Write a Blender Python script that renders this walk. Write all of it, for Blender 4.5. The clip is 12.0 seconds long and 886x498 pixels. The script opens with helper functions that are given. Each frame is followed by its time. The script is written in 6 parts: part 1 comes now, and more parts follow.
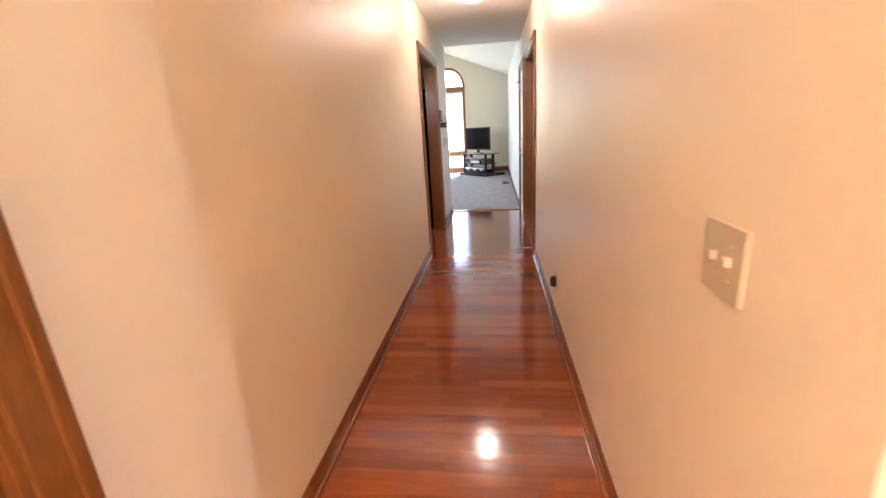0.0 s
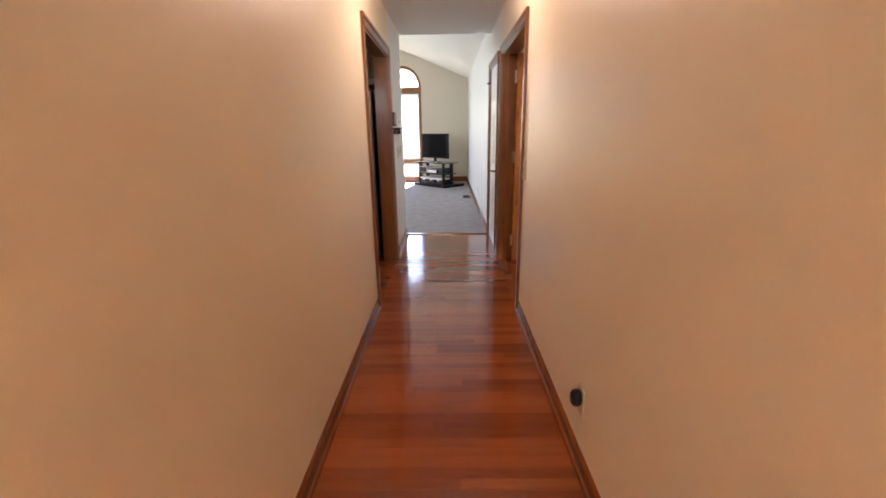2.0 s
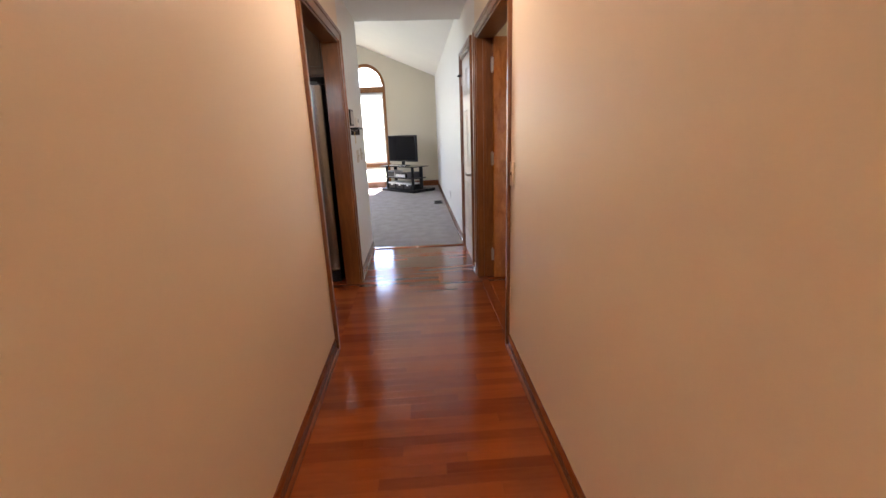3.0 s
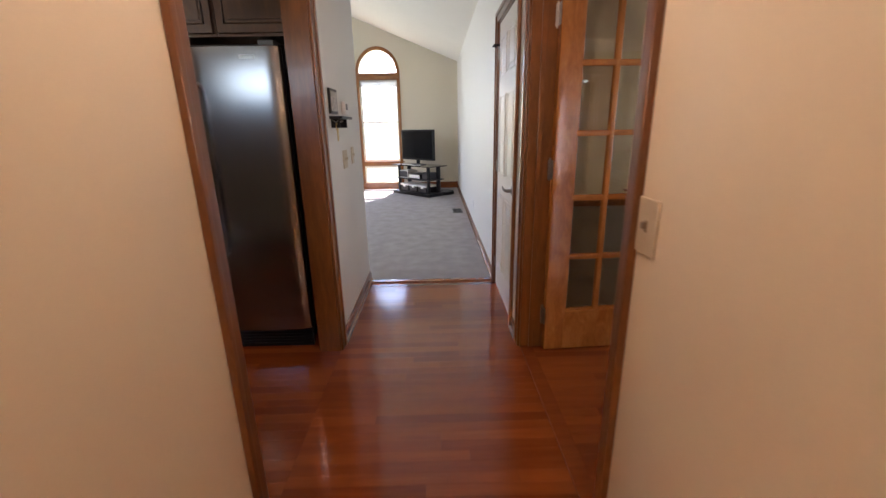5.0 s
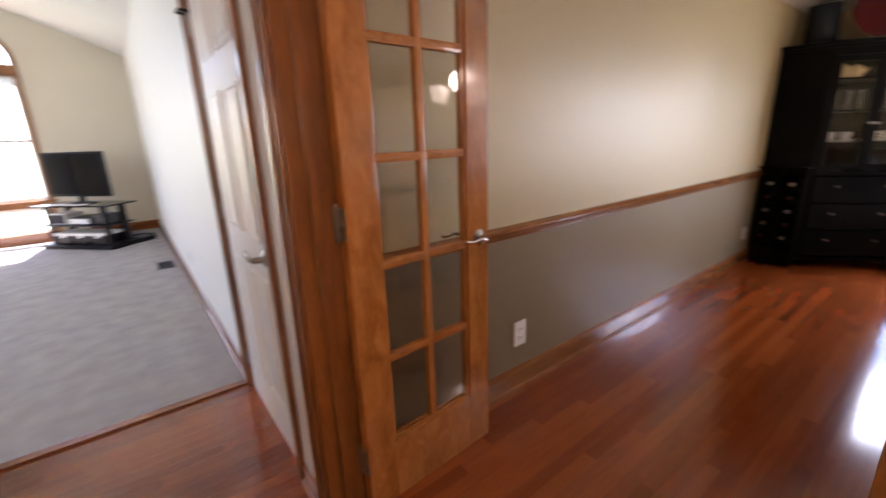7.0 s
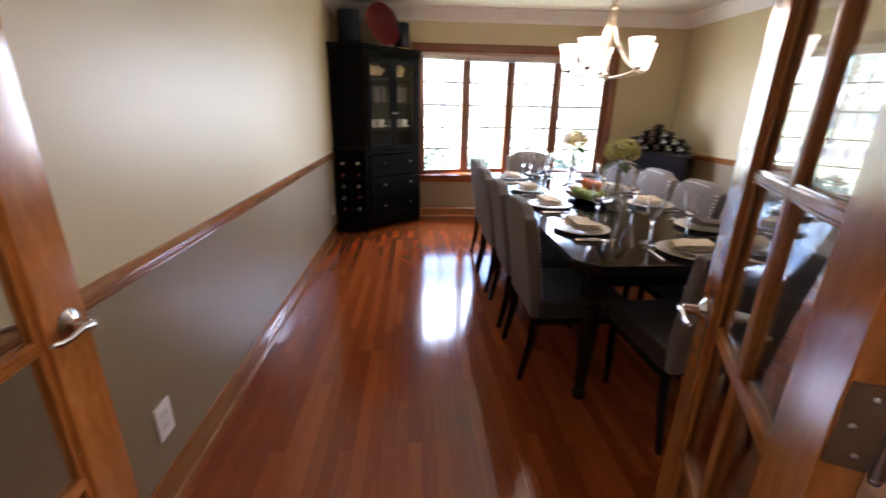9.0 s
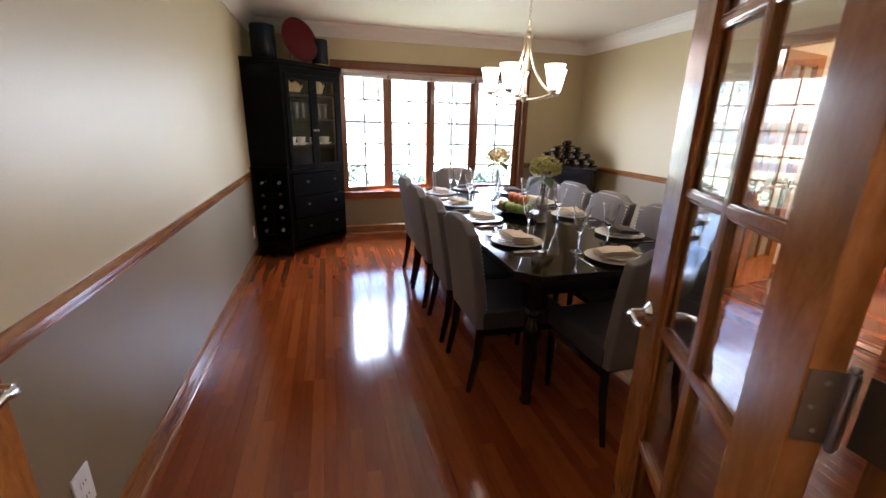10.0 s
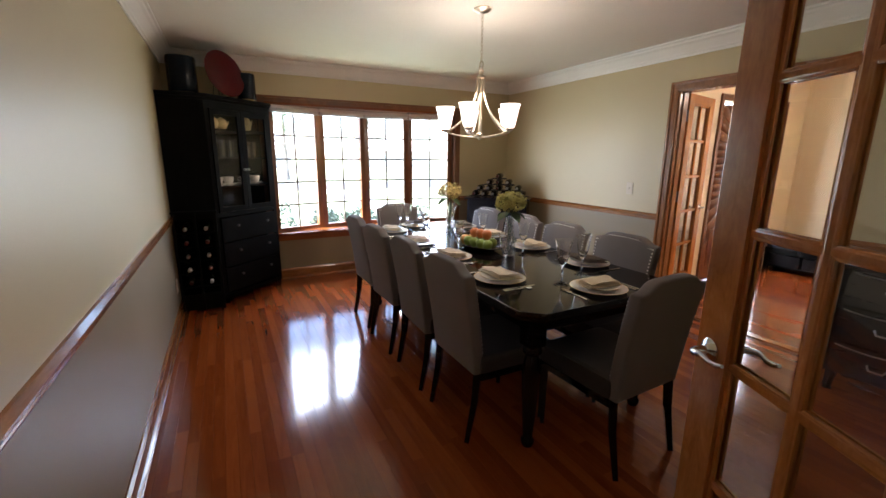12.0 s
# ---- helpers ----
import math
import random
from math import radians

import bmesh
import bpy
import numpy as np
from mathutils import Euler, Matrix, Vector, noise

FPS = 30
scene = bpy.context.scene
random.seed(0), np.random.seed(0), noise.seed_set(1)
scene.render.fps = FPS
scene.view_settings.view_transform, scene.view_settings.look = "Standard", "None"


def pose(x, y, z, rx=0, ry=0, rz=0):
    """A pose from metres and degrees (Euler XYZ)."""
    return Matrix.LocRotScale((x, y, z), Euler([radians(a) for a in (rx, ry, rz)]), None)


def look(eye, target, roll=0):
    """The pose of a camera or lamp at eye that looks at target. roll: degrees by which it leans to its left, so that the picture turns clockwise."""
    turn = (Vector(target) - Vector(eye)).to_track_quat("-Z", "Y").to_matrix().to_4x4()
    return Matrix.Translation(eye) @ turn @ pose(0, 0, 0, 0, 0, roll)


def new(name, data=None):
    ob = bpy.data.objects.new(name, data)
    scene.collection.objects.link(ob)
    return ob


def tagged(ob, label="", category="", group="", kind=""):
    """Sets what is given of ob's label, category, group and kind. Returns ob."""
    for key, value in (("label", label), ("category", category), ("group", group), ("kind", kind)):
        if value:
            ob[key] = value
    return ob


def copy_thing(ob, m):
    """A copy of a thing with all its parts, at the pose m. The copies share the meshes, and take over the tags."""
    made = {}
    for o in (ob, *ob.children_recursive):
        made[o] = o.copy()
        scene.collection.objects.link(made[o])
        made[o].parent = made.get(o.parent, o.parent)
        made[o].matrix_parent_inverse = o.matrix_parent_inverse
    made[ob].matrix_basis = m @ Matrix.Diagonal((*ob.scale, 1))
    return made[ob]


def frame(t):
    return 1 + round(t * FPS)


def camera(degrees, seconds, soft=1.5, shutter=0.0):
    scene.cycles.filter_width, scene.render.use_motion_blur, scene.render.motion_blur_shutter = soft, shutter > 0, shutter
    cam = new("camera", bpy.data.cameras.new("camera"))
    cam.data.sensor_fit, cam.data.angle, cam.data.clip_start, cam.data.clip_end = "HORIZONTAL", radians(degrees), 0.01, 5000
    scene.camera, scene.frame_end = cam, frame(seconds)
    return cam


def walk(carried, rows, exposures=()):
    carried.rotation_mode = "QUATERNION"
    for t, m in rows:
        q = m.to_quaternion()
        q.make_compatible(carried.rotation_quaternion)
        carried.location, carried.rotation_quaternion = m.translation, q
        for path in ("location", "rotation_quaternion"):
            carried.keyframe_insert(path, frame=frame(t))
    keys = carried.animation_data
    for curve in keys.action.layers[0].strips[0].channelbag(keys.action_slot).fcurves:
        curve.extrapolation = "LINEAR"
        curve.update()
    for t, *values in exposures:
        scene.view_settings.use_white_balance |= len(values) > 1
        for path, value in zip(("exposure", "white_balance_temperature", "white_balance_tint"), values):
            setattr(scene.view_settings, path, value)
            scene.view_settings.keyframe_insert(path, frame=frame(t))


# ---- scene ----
cam = camera(93.9, 12.0, shutter=0.5)

PATH = [
    (0, (0.114, 1.878, 1.315), (-0.145, 3.779, 0.752), -3.5),
    (0.5, (0.014, 2.109, 1.331), (-0.237, 4.016, 0.781), -4.9),
    (1, (-0.004, 2.366, 1.32), (-0.182, 4.273, 0.744), -2.7),
    (1.5, (0.035, 2.711, 1.342), (-0.128, 4.628, 0.794), -1.6),
    (2, (-0.032, 3.044, 1.353), (-0.059, 4.965, 0.797), -0.9),
    (2.5, (-0.026, 3.366, 1.343), (0.074, 5.292, 0.813), -2.3),
    (4.3, (0.004, 4.536, 1.26), (0.09, 6.434, 0.636), -1.4),
    (4.5, (0.028, 4.688, 1.301), (0.068, 6.596, 0.705), -1.3),
    (5, (0.009, 5.019, 1.307), (0.036, 6.937, 0.739), -1.1),
    (5.5, (-0.031, 5.335, 1.329), (0.192, 7.239, 0.759), -1.1),
    (6, (0.046, 5.652, 1.346), (0.392, 7.559, 0.854), -2.3),
    (6.5, (0.106, 5.912, 1.325), (0.746, 7.745, 0.845), -1.6),
    (7, (0.137, 6.106, 1.325), (1.301, 7.642, 0.79), -1.9),
    (7.5, (0.245, 6.241, 1.305), (1.72, 7.467, 0.736), -4.8),
    (7.7, (0.298, 6.267, 1.309), (1.845, 7.391, 0.725), -4.5),
    (9.3, (0.382, 6.579, 1.385), (2.243, 6.23, 0.741), 0.9),
    (9.5, (0.379, 6.59, 1.391), (2.227, 6.159, 0.758), 0.5),
    (10, (0.395, 6.66, 1.397), (2.241, 6.152, 0.818), 1.3),
    (10.5, (0.519, 6.717, 1.392), (2.384, 6.224, 0.861), 0.5),
    (11, (0.627, 6.794, 1.41), (2.448, 6.127, 0.921), -0.6),
    (11.5, (0.637, 6.908, 1.429), (2.404, 6.087, 0.978), -0.4),
    (12, (0.632, 6.972, 1.427), (2.364, 6.068, 0.996), 0.4),
]
walk(cam, [(t, look(eye, target, roll)) for t, eye, target, roll in PATH],
     [(0, 4.1, 6050, 20), (1.2, 3.85, 6150, 22), (2.5, 3.68, 6350, 25), (5.0, 3.5, 6350, 25), (5.5, 3.52, 6350, 26), (6.5, 3.76, 6400, 29), (7.0, 3.9, 6400, 29),
      (7.5, 4.12, 6250, 27), (9.5, 3.98, 5800, 21), (10.5, 3.8, 5850, 20), (12, 3.46, 6000, 18)])

# ---- world, sun, large lights ----
world = bpy.data.worlds.new("sky")
scene.world = world
world.use_nodes = True
wn = world.node_tree.nodes
sky = wn.new("ShaderNodeTexSky")
sky.sky_type, sky.sun_disc = "NISHITA", False
sky.sun_elevation, sky.sun_rotation = radians(58), radians(10)
wn["Background"].inputs[1].default_value = 0.15
world.node_tree.links.new(sky.outputs[0], wn["Background"].inputs[0])


def lamp(name, kind, energy, color, m, size=0.0, size_y=0.0):
    d = bpy.data.lights.new(name, kind)
    d.energy, d.color = energy, color
    if kind == "AREA":
        d.shape, d.size, d.size_y = "RECTANGLE", size, size_y
    elif kind == "SUN":
        d.angle = size
    else:
        d.shadow_soft_size = size
    ob = new(name, d)
    ob.matrix_world = m
    return ob


sun_dir = Vector((math.sin(radians(10)) * math.cos(radians(58)), math.cos(radians(10)) * math.cos(radians(58)), math.sin(radians(58))))
lamp("sun", "SUN", 5.0, (1.0, 0.95, 0.87), look(sun_dir * 60, (0, 0, 0)), radians(0.5))
# sky light stand-ins outside the bow window, and an added living-room fill lamp
lamp("bow_window_skylight", "AREA", 105, (0.90, 0.95, 1.0), look((9.0, 5.33, 4.5), (3.6, 5.33, 1.6)), 4.6, 3.4)
lamp("bow_window_skylight_south", "AREA", 26, (0.92, 0.96, 1.0), look((8.8, 2.6, 1.7), (3.4, 7.2, 1.5)), 2.4, 2.4)
lamp("bow_window_skylight_north", "AREA", 20, (0.90, 0.96, 1.0), look((7.4, 8.0, 1.6), (3.2, 3.6, 1.5)), 1.6, 2.4)
# added fill hanging inside the living room, at no window
lamp("living_room_fill", "AREA", 3.6, (0.90, 0.95, 1.0), look((-3.9, 11.3, 2.2), (0.2, 11.0, 1.0)), 2.6, 1.8)
# daylight entering the foyer by the sidelight and the oval of the front door
lamp("sidelight_skylight", "AREA", 1.6, (0.98, 0.95, 0.95), look((3.40, 0.925, 1.05), (-0.6, 2.2, 1.0)), 0.12, 1.6)
lamp("front_door_skylight", "AREA", 0.06, (1.0, 0.95, 0.90), look((3.40, 1.60, 1.30), (0.6, 1.6, 1.0)), 0.34, 0.9)
# unseen kitchen fill, no fixture belongs to it
lamp("kitchen_fill_light", "POINT", 0.8, (1.0, 0.85, 0.66), pose(-2.2, 6.0, 2.2), 0.15)
lamp("hall_lamp_light", "POINT", 1.45, (1.0, 0.80, 0.62), pose(-0.05, 5.9, 2.27), 0.08)
# added behind the camera's start to brighten the hall walls
lamp("entry_fill_light", "POINT", 12.5, (1.0, 0.79, 0.60), pose(-0.20, 0.0, 2.20), 0.08)
lamp("chandelier_light", "POINT", 1.7, (1.0, 0.82, 0.62), pose(3.32, 5.27, 1.84), 0.10)
# warm fill added to raise the foyer walls
lamp("foyer_fill_light", "POINT", 2, (1.0, 0.84, 0.62), pose(2.1, 1.9, 2.2), 0.10)


# ---- materials ----
def material(name):
    m = bpy.data.materials.new(name)
    m.use_nodes = True
    t = m.node_tree
    return m, t, t.nodes["Principled BSDF"]


def add(t, kind, **sockets):
    n = t.nodes.new(kind)
    for k, v in sockets.items():
        n.inputs[k.replace("_", " ")].default_value = v
    return n


def coords(t, scale, which="Object"):
    tc = t.nodes.new("ShaderNodeTexCoord")
    mp = t.nodes.new("ShaderNodeMapping")
    mp.inputs["Scale"].default_value = scale
    t.links.new(tc.outputs[which], mp.inputs[0])
    return mp.outputs[0]


def world_coords(t, scale):
    g = t.nodes.new("ShaderNodeNewGeometry")
    mp = t.nodes.new("ShaderNodeMapping")
    mp.inputs["Scale"].default_value = scale
    t.links.new(g.outputs["Position"], mp.inputs[0])
    return mp.outputs[0]


def ramp(t, fac, stops):
    r = t.nodes.new("ShaderNodeValToRGB")
    e = r.color_ramp.elements
    e[0].position, e[0].color = stops[0][0], (*stops[0][1], 1)
    e[1].position, e[1].color = stops[-1][0], (*stops[-1][1], 1)
    for p, c in stops[1:-1]:
        x = e.new(p)
        x.color = (*c, 1)
    t.links.new(fac, r.inputs[0])
    return r.outputs[0]


def bump(t, b, height, strength, distance):
    n = add(t, "ShaderNodeBump", Strength=strength, Distance=distance)
    t.links.new(height, n.inputs["Height"])
    t.links.new(n.outputs[0], b.inputs["Normal"])


def mottled(name, color, rough, grain=120.0, spread=0.06, relief=0.1, depth=0.001, metal=0.0, stain=1.3, coat=0.0):
    """Paint, plaster, cloth, metal: two scales of variation and a fine relief."""
    m, t, b = material(name)
    co = world_coords(t, (1, 1, 1))
    big = add(t, "ShaderNodeTexNoise", Scale=stain, Detail=4.0)
    fine = add(t, "ShaderNodeTexNoise", Scale=grain, Detail=3.0)
    for n in (big, fine):
        t.links.new(co, n.inputs["Vector"])
    mix = add(t, "ShaderNodeMath")
    mix.operation = "ADD"
    t.links.new(big.outputs["Fac"], mix.inputs[0])
    t.links.new(fine.outputs["Fac"], mix.inputs[1])
    half = add(t, "ShaderNodeMath")
    half.operation = "MULTIPLY"
    half.inputs[1].default_value = 0.5
    t.links.new(mix.outputs[0], half.inputs[0])
    lo = tuple(c * (1 - spread) for c in color)
    hi = tuple(min(1, c * (1 + spread)) for c in color)
    t.links.new(ramp(t, half.outputs[0], [(0.3, lo), (0.7, hi)]), b.inputs["Base Color"])
    rr = add(t, "ShaderNodeMapRange")
    rr.inputs["To Min"].default_value, rr.inputs["To Max"].default_value = rough * 0.85, min(1, rough * 1.15)
    t.links.new(big.outputs["Fac"], rr.inputs[0])
    t.links.new(rr.outputs[0], b.inputs["Roughness"])
    b.inputs["Metallic"].default_value = metal
    b.inputs["Coat Weight"].default_value = coat
    if relief:
        bump(t, b, fine.outputs["Fac"], relief, depth)
    return m


def wood(name, dark, mid, light, rough, stretch=(1.5, 14, 14), vary=0.35, coat=0.0, relief=0.12, where="Object", figure=1.0, detail=6.0):
    """Stained wood: long grain with darker streaks, each piece a tone of its own."""
    m, t, b = material(name)
    info = t.nodes.new("ShaderNodeObjectInfo")
    geo = t.nodes.new("ShaderNodeNewGeometry")
    s = add(t, "ShaderNodeMath")
    s.operation = "ADD"
    t.links.new(info.outputs["Random"], s.inputs[0])
    t.links.new(geo.outputs["Random Per Island"], s.inputs[1])
    rnd = add(t, "ShaderNodeMath")
    rnd.operation = "FRACT"
    t.links.new(s.outputs[0], rnd.inputs[0])
    co = coords(t, stretch) if where == "Object" else world_coords(t, stretch)
    off = add(t, "ShaderNodeVectorMath")
    off.operation = "ADD"
    big = add(t, "ShaderNodeMath")
    big.operation = "MULTIPLY"
    big.inputs[1].default_value = 37.0
    t.links.new(rnd.outputs[0], big.inputs[0])
    t.links.new(co, off.inputs[0])
    t.links.new(big.outputs[0], off.inputs[1])
    grain = add(t, "ShaderNodeTexNoise", Scale=2.2, Detail=detail, Roughness=0.62, Distortion=0.9)
    fibre = add(t, "ShaderNodeTexNoise", Scale=16.0, Detail=3.0)
    t.links.new(off.outputs[0], grain.inputs["Vector"])
    t.links.new(off.outputs[0], fibre.inputs["Vector"])
    mixg = add(t, "ShaderNodeMath")
    mixg.operation = "MULTIPLY_ADD"
    mixg.inputs[1].default_value = 0.3
    t.links.new(fibre.outputs["Fac"], mixg.inputs[0])
    t.links.new(grain.outputs["Fac"], mixg.inputs[2])
    soft = add(t, "ShaderNodeMath")
    soft.operation = "MULTIPLY_ADD"
    soft.inputs[1].default_value, soft.inputs[2].default_value = figure, 0.65 * (1 - figure)
    t.links.new(mixg.outputs[0], soft.inputs[0])
    tone = add(t, "ShaderNodeMath")
    tone.operation = "MULTIPLY_ADD"
    tone.inputs[1].default_value = vary
    t.links.new(rnd.outputs[0], tone.inputs[0])
    t.links.new(soft.outputs[0], tone.inputs[2])
    c = ramp(t, tone.outputs[0], [(0.42, dark), (0.42 + 0.3, mid), (1.0, light)])
    t.links.new(c, b.inputs["Base Color"])
    b.inputs["Roughness"].default_value = rough
    b.inputs["Coat Weight"].default_value = coat
    b.inputs["Coat Roughness"].default_value = 0.08
    if relief:
        bump(t, b, mixg.outputs[0], relief, 0.0012)
    return m


def plain(name, color, rough, metal=0.0):
    m, t, b = material(name)
    b.inputs["Base Color"].default_value = (*color, 1)
    b.inputs["Roughness"].default_value = rough
    b.inputs["Metallic"].default_value = metal
    return m


def glassy(name, tint=(1, 1, 1), face=0.05, rough=0.0):
    """A thin pane: clear, with the mirror image that the angle gives."""
    m, t, b = material(name)
    out = t.nodes["Material Output"]
    tr = t.nodes.new("ShaderNodeBsdfTransparent")
    tr.inputs[0].default_value = (*tint, 1)
    gl = add(t, "ShaderNodeBsdfGlossy", Roughness=rough)
    lw = add(t, "ShaderNodeLayerWeight", Blend=0.5)
    pw = add(t, "ShaderNodeMath")
    pw.operation = "POWER"
    pw.inputs[1].default_value = 3.5
    t.links.new(lw.outputs["Facing"], pw.inputs[0])
    ma = add(t, "ShaderNodeMath")
    ma.operation = "MULTIPLY_ADD"
    ma.inputs[1].default_value, ma.inputs[2].default_value = 0.85, face
    t.links.new(pw.outputs[0], ma.inputs[0])
    mx = t.nodes.new("ShaderNodeMixShader")
    t.links.new(ma.outputs[0], mx.inputs[0])
    t.links.new(tr.outputs[0], mx.inputs[1])
    t.links.new(gl.outputs[0], mx.inputs[2])
    t.links.new(mx.outputs[0], out.inputs[0])
    return m


def glowing(name, color, strength):
    m, t, b = material(name)
    b.inputs["Base Color"].default_value = (0.9, 0.88, 0.84, 1)
    b.inputs["Emission Color"].default_value = (*color, 1)
    b.inputs["Emission Strength"].default_value = strength
    b.inputs["Roughness"].default_value = 0.4
    return m


HALL_PAINT = mottled("hall_paint", (0.79, 0.68, 0.51), 0.42, 180, 0.025, 0.25, 0.0006)
WHITE_PAINT = mottled("white_wall_paint", (0.78, 0.77, 0.72), 0.45, 180, 0.025, 0.25, 0.0006)
LIVING_PAINT = mottled("living_paint", (0.60, 0.55, 0.43), 0.5, 180, 0.03, 0.25, 0.0006)
DINE_UPPER = mottled("dining_upper_paint", (0.53, 0.44, 0.26), 0.40, 180, 0.03, 0.25, 0.0006)
DINE_LOWER = mottled("dining_lower_paint", (0.232, 0.176, 0.098), 0.40, 180, 0.03, 0.25, 0.0006)
FOYER_PAINT = mottled("foyer_paint", (0.74, 0.62, 0.42), 0.45, 180, 0.03, 0.25, 0.0006)
CEILING = mottled("ceiling_paint", (0.84, 0.82, 0.77), 0.75, 90, 0.04, 0.5, 0.002)
CROWN = mottled("crown_white", (0.82, 0.80, 0.76), 0.4, 150, 0.02, 0.05, 0.0005)
DOOR_WHITE = mottled("door_white_paint", (0.80, 0.79, 0.74), 0.35, 120, 0.03, 0.08, 0.0006)
OAK = wood("floor_oak", (0.132, 0.0235, 0.0045), (0.205, 0.042, 0.008), (0.295, 0.072, 0.0155), 0.13, (1.1, 12, 12), 0.40, 0.3, 0.0, "World", 0.42, 3.0)
TRIM = wood("trim_wood", (0.16, 0.055, 0.014), (0.26, 0.10, 0.028), (0.36, 0.16, 0.05), 0.22, (9, 9, 1.6), 0.10, 0.5)
TRIM_H = wood("trim_wood_long", (0.16, 0.055, 0.014), (0.26, 0.10, 0.028), (0.36, 0.16, 0.05), 0.22, (1.6, 1.6, 14), 0.10, 0.5)
DARKTRIM = wood("hall_trim_wood", (0.10, 0.031, 0.006), (0.165, 0.056, 0.011), (0.235, 0.086, 0.019), 0.28, (9, 9, 1.6), 0.10, 0.15)
DARKTRIM_H = wood("hall_trim_wood_long", (0.13, 0.034, 0.008), (0.21, 0.060, 0.015), (0.29, 0.095, 0.025), 0.22, (1.6, 1.6, 14), 0.10, 0.4)
LEAFWOOD = wood("french_door_wood", (0.26, 0.085, 0.017), (0.42, 0.155, 0.032), (0.54, 0.23, 0.06), 0.22, (7, 7, 2.4), 0.08, 0.4)
KITCHEN_WOOD = wood("kitchen_cabinet_wood", (0.05, 0.018, 0.006), (0.10, 0.038, 0.012), (0.16, 0.065, 0.022), 0.35, (8, 8, 1.6), 0.1)
FRONTDOOR = wood("front_door_wood", (0.09, 0.028, 0.008), (0.15, 0.05, 0.014), (0.22, 0.08, 0.024), 0.3, (8, 8, 1.6), 0.1)
ESPRESSO = wood("espresso_wood", (0.004, 0.0033, 0.0033), (0.008, 0.006, 0.006), (0.015, 0.011, 0.010), 0.08, (1.6, 12, 12), 0.1, 0.0, 0.02)
BLACKWOOD = wood("black_painted_wood", (0.0015, 0.0018, 0.0016), (0.003, 0.0034, 0.003), (0.005, 0.006, 0.005), 0.5, (8, 8, 1.6), 0.1, 0.0, 0.05)
SEATCLOTH = mottled("dark_seat_cloth", (0.055, 0.05, 0.05), 0.9, 420, 0.10, 0.4, 0.0012, stain=6)
LINEN = mottled("grey_linen", (0.19, 0.175, 0.175), 0.9, 420, 0.10, 0.5, 0.0012, stain=6)
NAIL = plain("nickel", (0.34, 0.32, 0.30), 0.30, 1.0)
STUD = plain("polished_stud", (0.90, 0.88, 0.85), 0.42, 0.6)
# hinge metal with the jamb's shade put into its colour
SHADED_HINGE = plain("shaded_hinge_metal", (0.085, 0.062, 0.042), 0.4, 0.7)
CHROME = plain("chrome", (0.68, 0.68, 0.68), 0.12, 1.0)
BRUSHED = plain("brushed_nickel", (0.66, 0.60, 0.50), 0.28, 1.0)
STEEL = mottled("stainless_steel", (0.26, 0.255, 0.26), 0.22, 300, 0.06, 0.03, 0.0003, 1.0, 2.0)
DARKSTEEL = mottled("dark_steel", (0.06, 0.06, 0.065), 0.35, 200, 0.1, 0.05, 0.0004, 0.4)
PANELGREY = mottled("dispenser_grey", (0.17, 0.17, 0.18), 0.35, 200, 0.08, 0.03, 0.0003, 0.4)
BLACK = mottled("black_plastic", (0.012, 0.012, 0.013), 0.35, 200, 0.15, 0.05, 0.0004)
SCREEN = plain("black_screen", (0.006, 0.006, 0.008), 0.06)
PLATE = mottled("ivory_plastic", (0.56, 0.475, 0.335), 0.35, 200, 0.02, 0.02, 0.0003)
# brown for one toggle, and for the shade of its slot
TOGGLE_AND_SLOT_SHADE = mottled("brown_toggle_and_slot_shade", (0.22, 0.15, 0.09), 0.35, 200, 0.03, 0.02, 0.0003)
WHITEPLASTIC = mottled("white_plastic", (0.80, 0.79, 0.76), 0.35, 200, 0.02, 0.02, 0.0003)
CHINA = mottled("white_china", (0.82, 0.79, 0.73), 0.12, 200, 0.02, 0.0)
CREAMCLOTH = mottled("cream_napkin_cloth", (0.66, 0.56, 0.40), 0.9, 500, 0.07, 0.5, 0.001, stain=9)
BROWNCLOTH = mottled("brown_napkin_cloth", (0.10, 0.075, 0.055), 0.9, 500, 0.1, 0.5, 0.001, stain=9)
GLASS = glassy("window_glass", (0.97, 0.985, 0.98), 0.06)
CRYSTAL = glassy("clear_glass", (0.975, 0.98, 0.985), 0.17)
SOLIDGLASS = plain("solid_glass", (1.0, 1.0, 1.0), 0.0)
SOLIDGLASS.node_tree.nodes["Principled BSDF"].inputs["Transmission Weight"].default_value = 1.0
CABGLASS = glassy("cabinet_glass", (0.95, 0.96, 0.96), 0.03)
SMOKE = glassy("smoked_glass", (0.12, 0.12, 0.13))
SHADE = glowing("frosted_glass_shade", (1.0, 0.84, 0.66), 0.3)
LAMPGLOW = glowing("lamp_diffuser", (1.0, 0.80, 0.62), 0.45)
GRILLE = mottled("grille_tan", (0.11, 0.085, 0.07), 0.5, 150, 0.05, 0.05, 0.0005)
BLIND = mottled("white_blind", (0.80, 0.79, 0.76), 0.7, 200, 0.04, 0.1, 0.001)
RED = mottled("red_glaze", (0.085, 0.002, 0.004), 0.1, 60, 0.2, 0.02, 0.0006)
BLUEGLASS = mottled("dark_blue_glaze", (0.006, 0.012, 0.020), 0.2, 40, 0.3, 0.03, 0.0006)
BRASS = plain("brass", (0.62, 0.44, 0.16), 0.3, 1.0)
GREENAPPLE = mottled("green_apple", (0.30, 0.40, 0.075), 0.3, 60, 0.2, 0.02, 0.0005, stain=20)
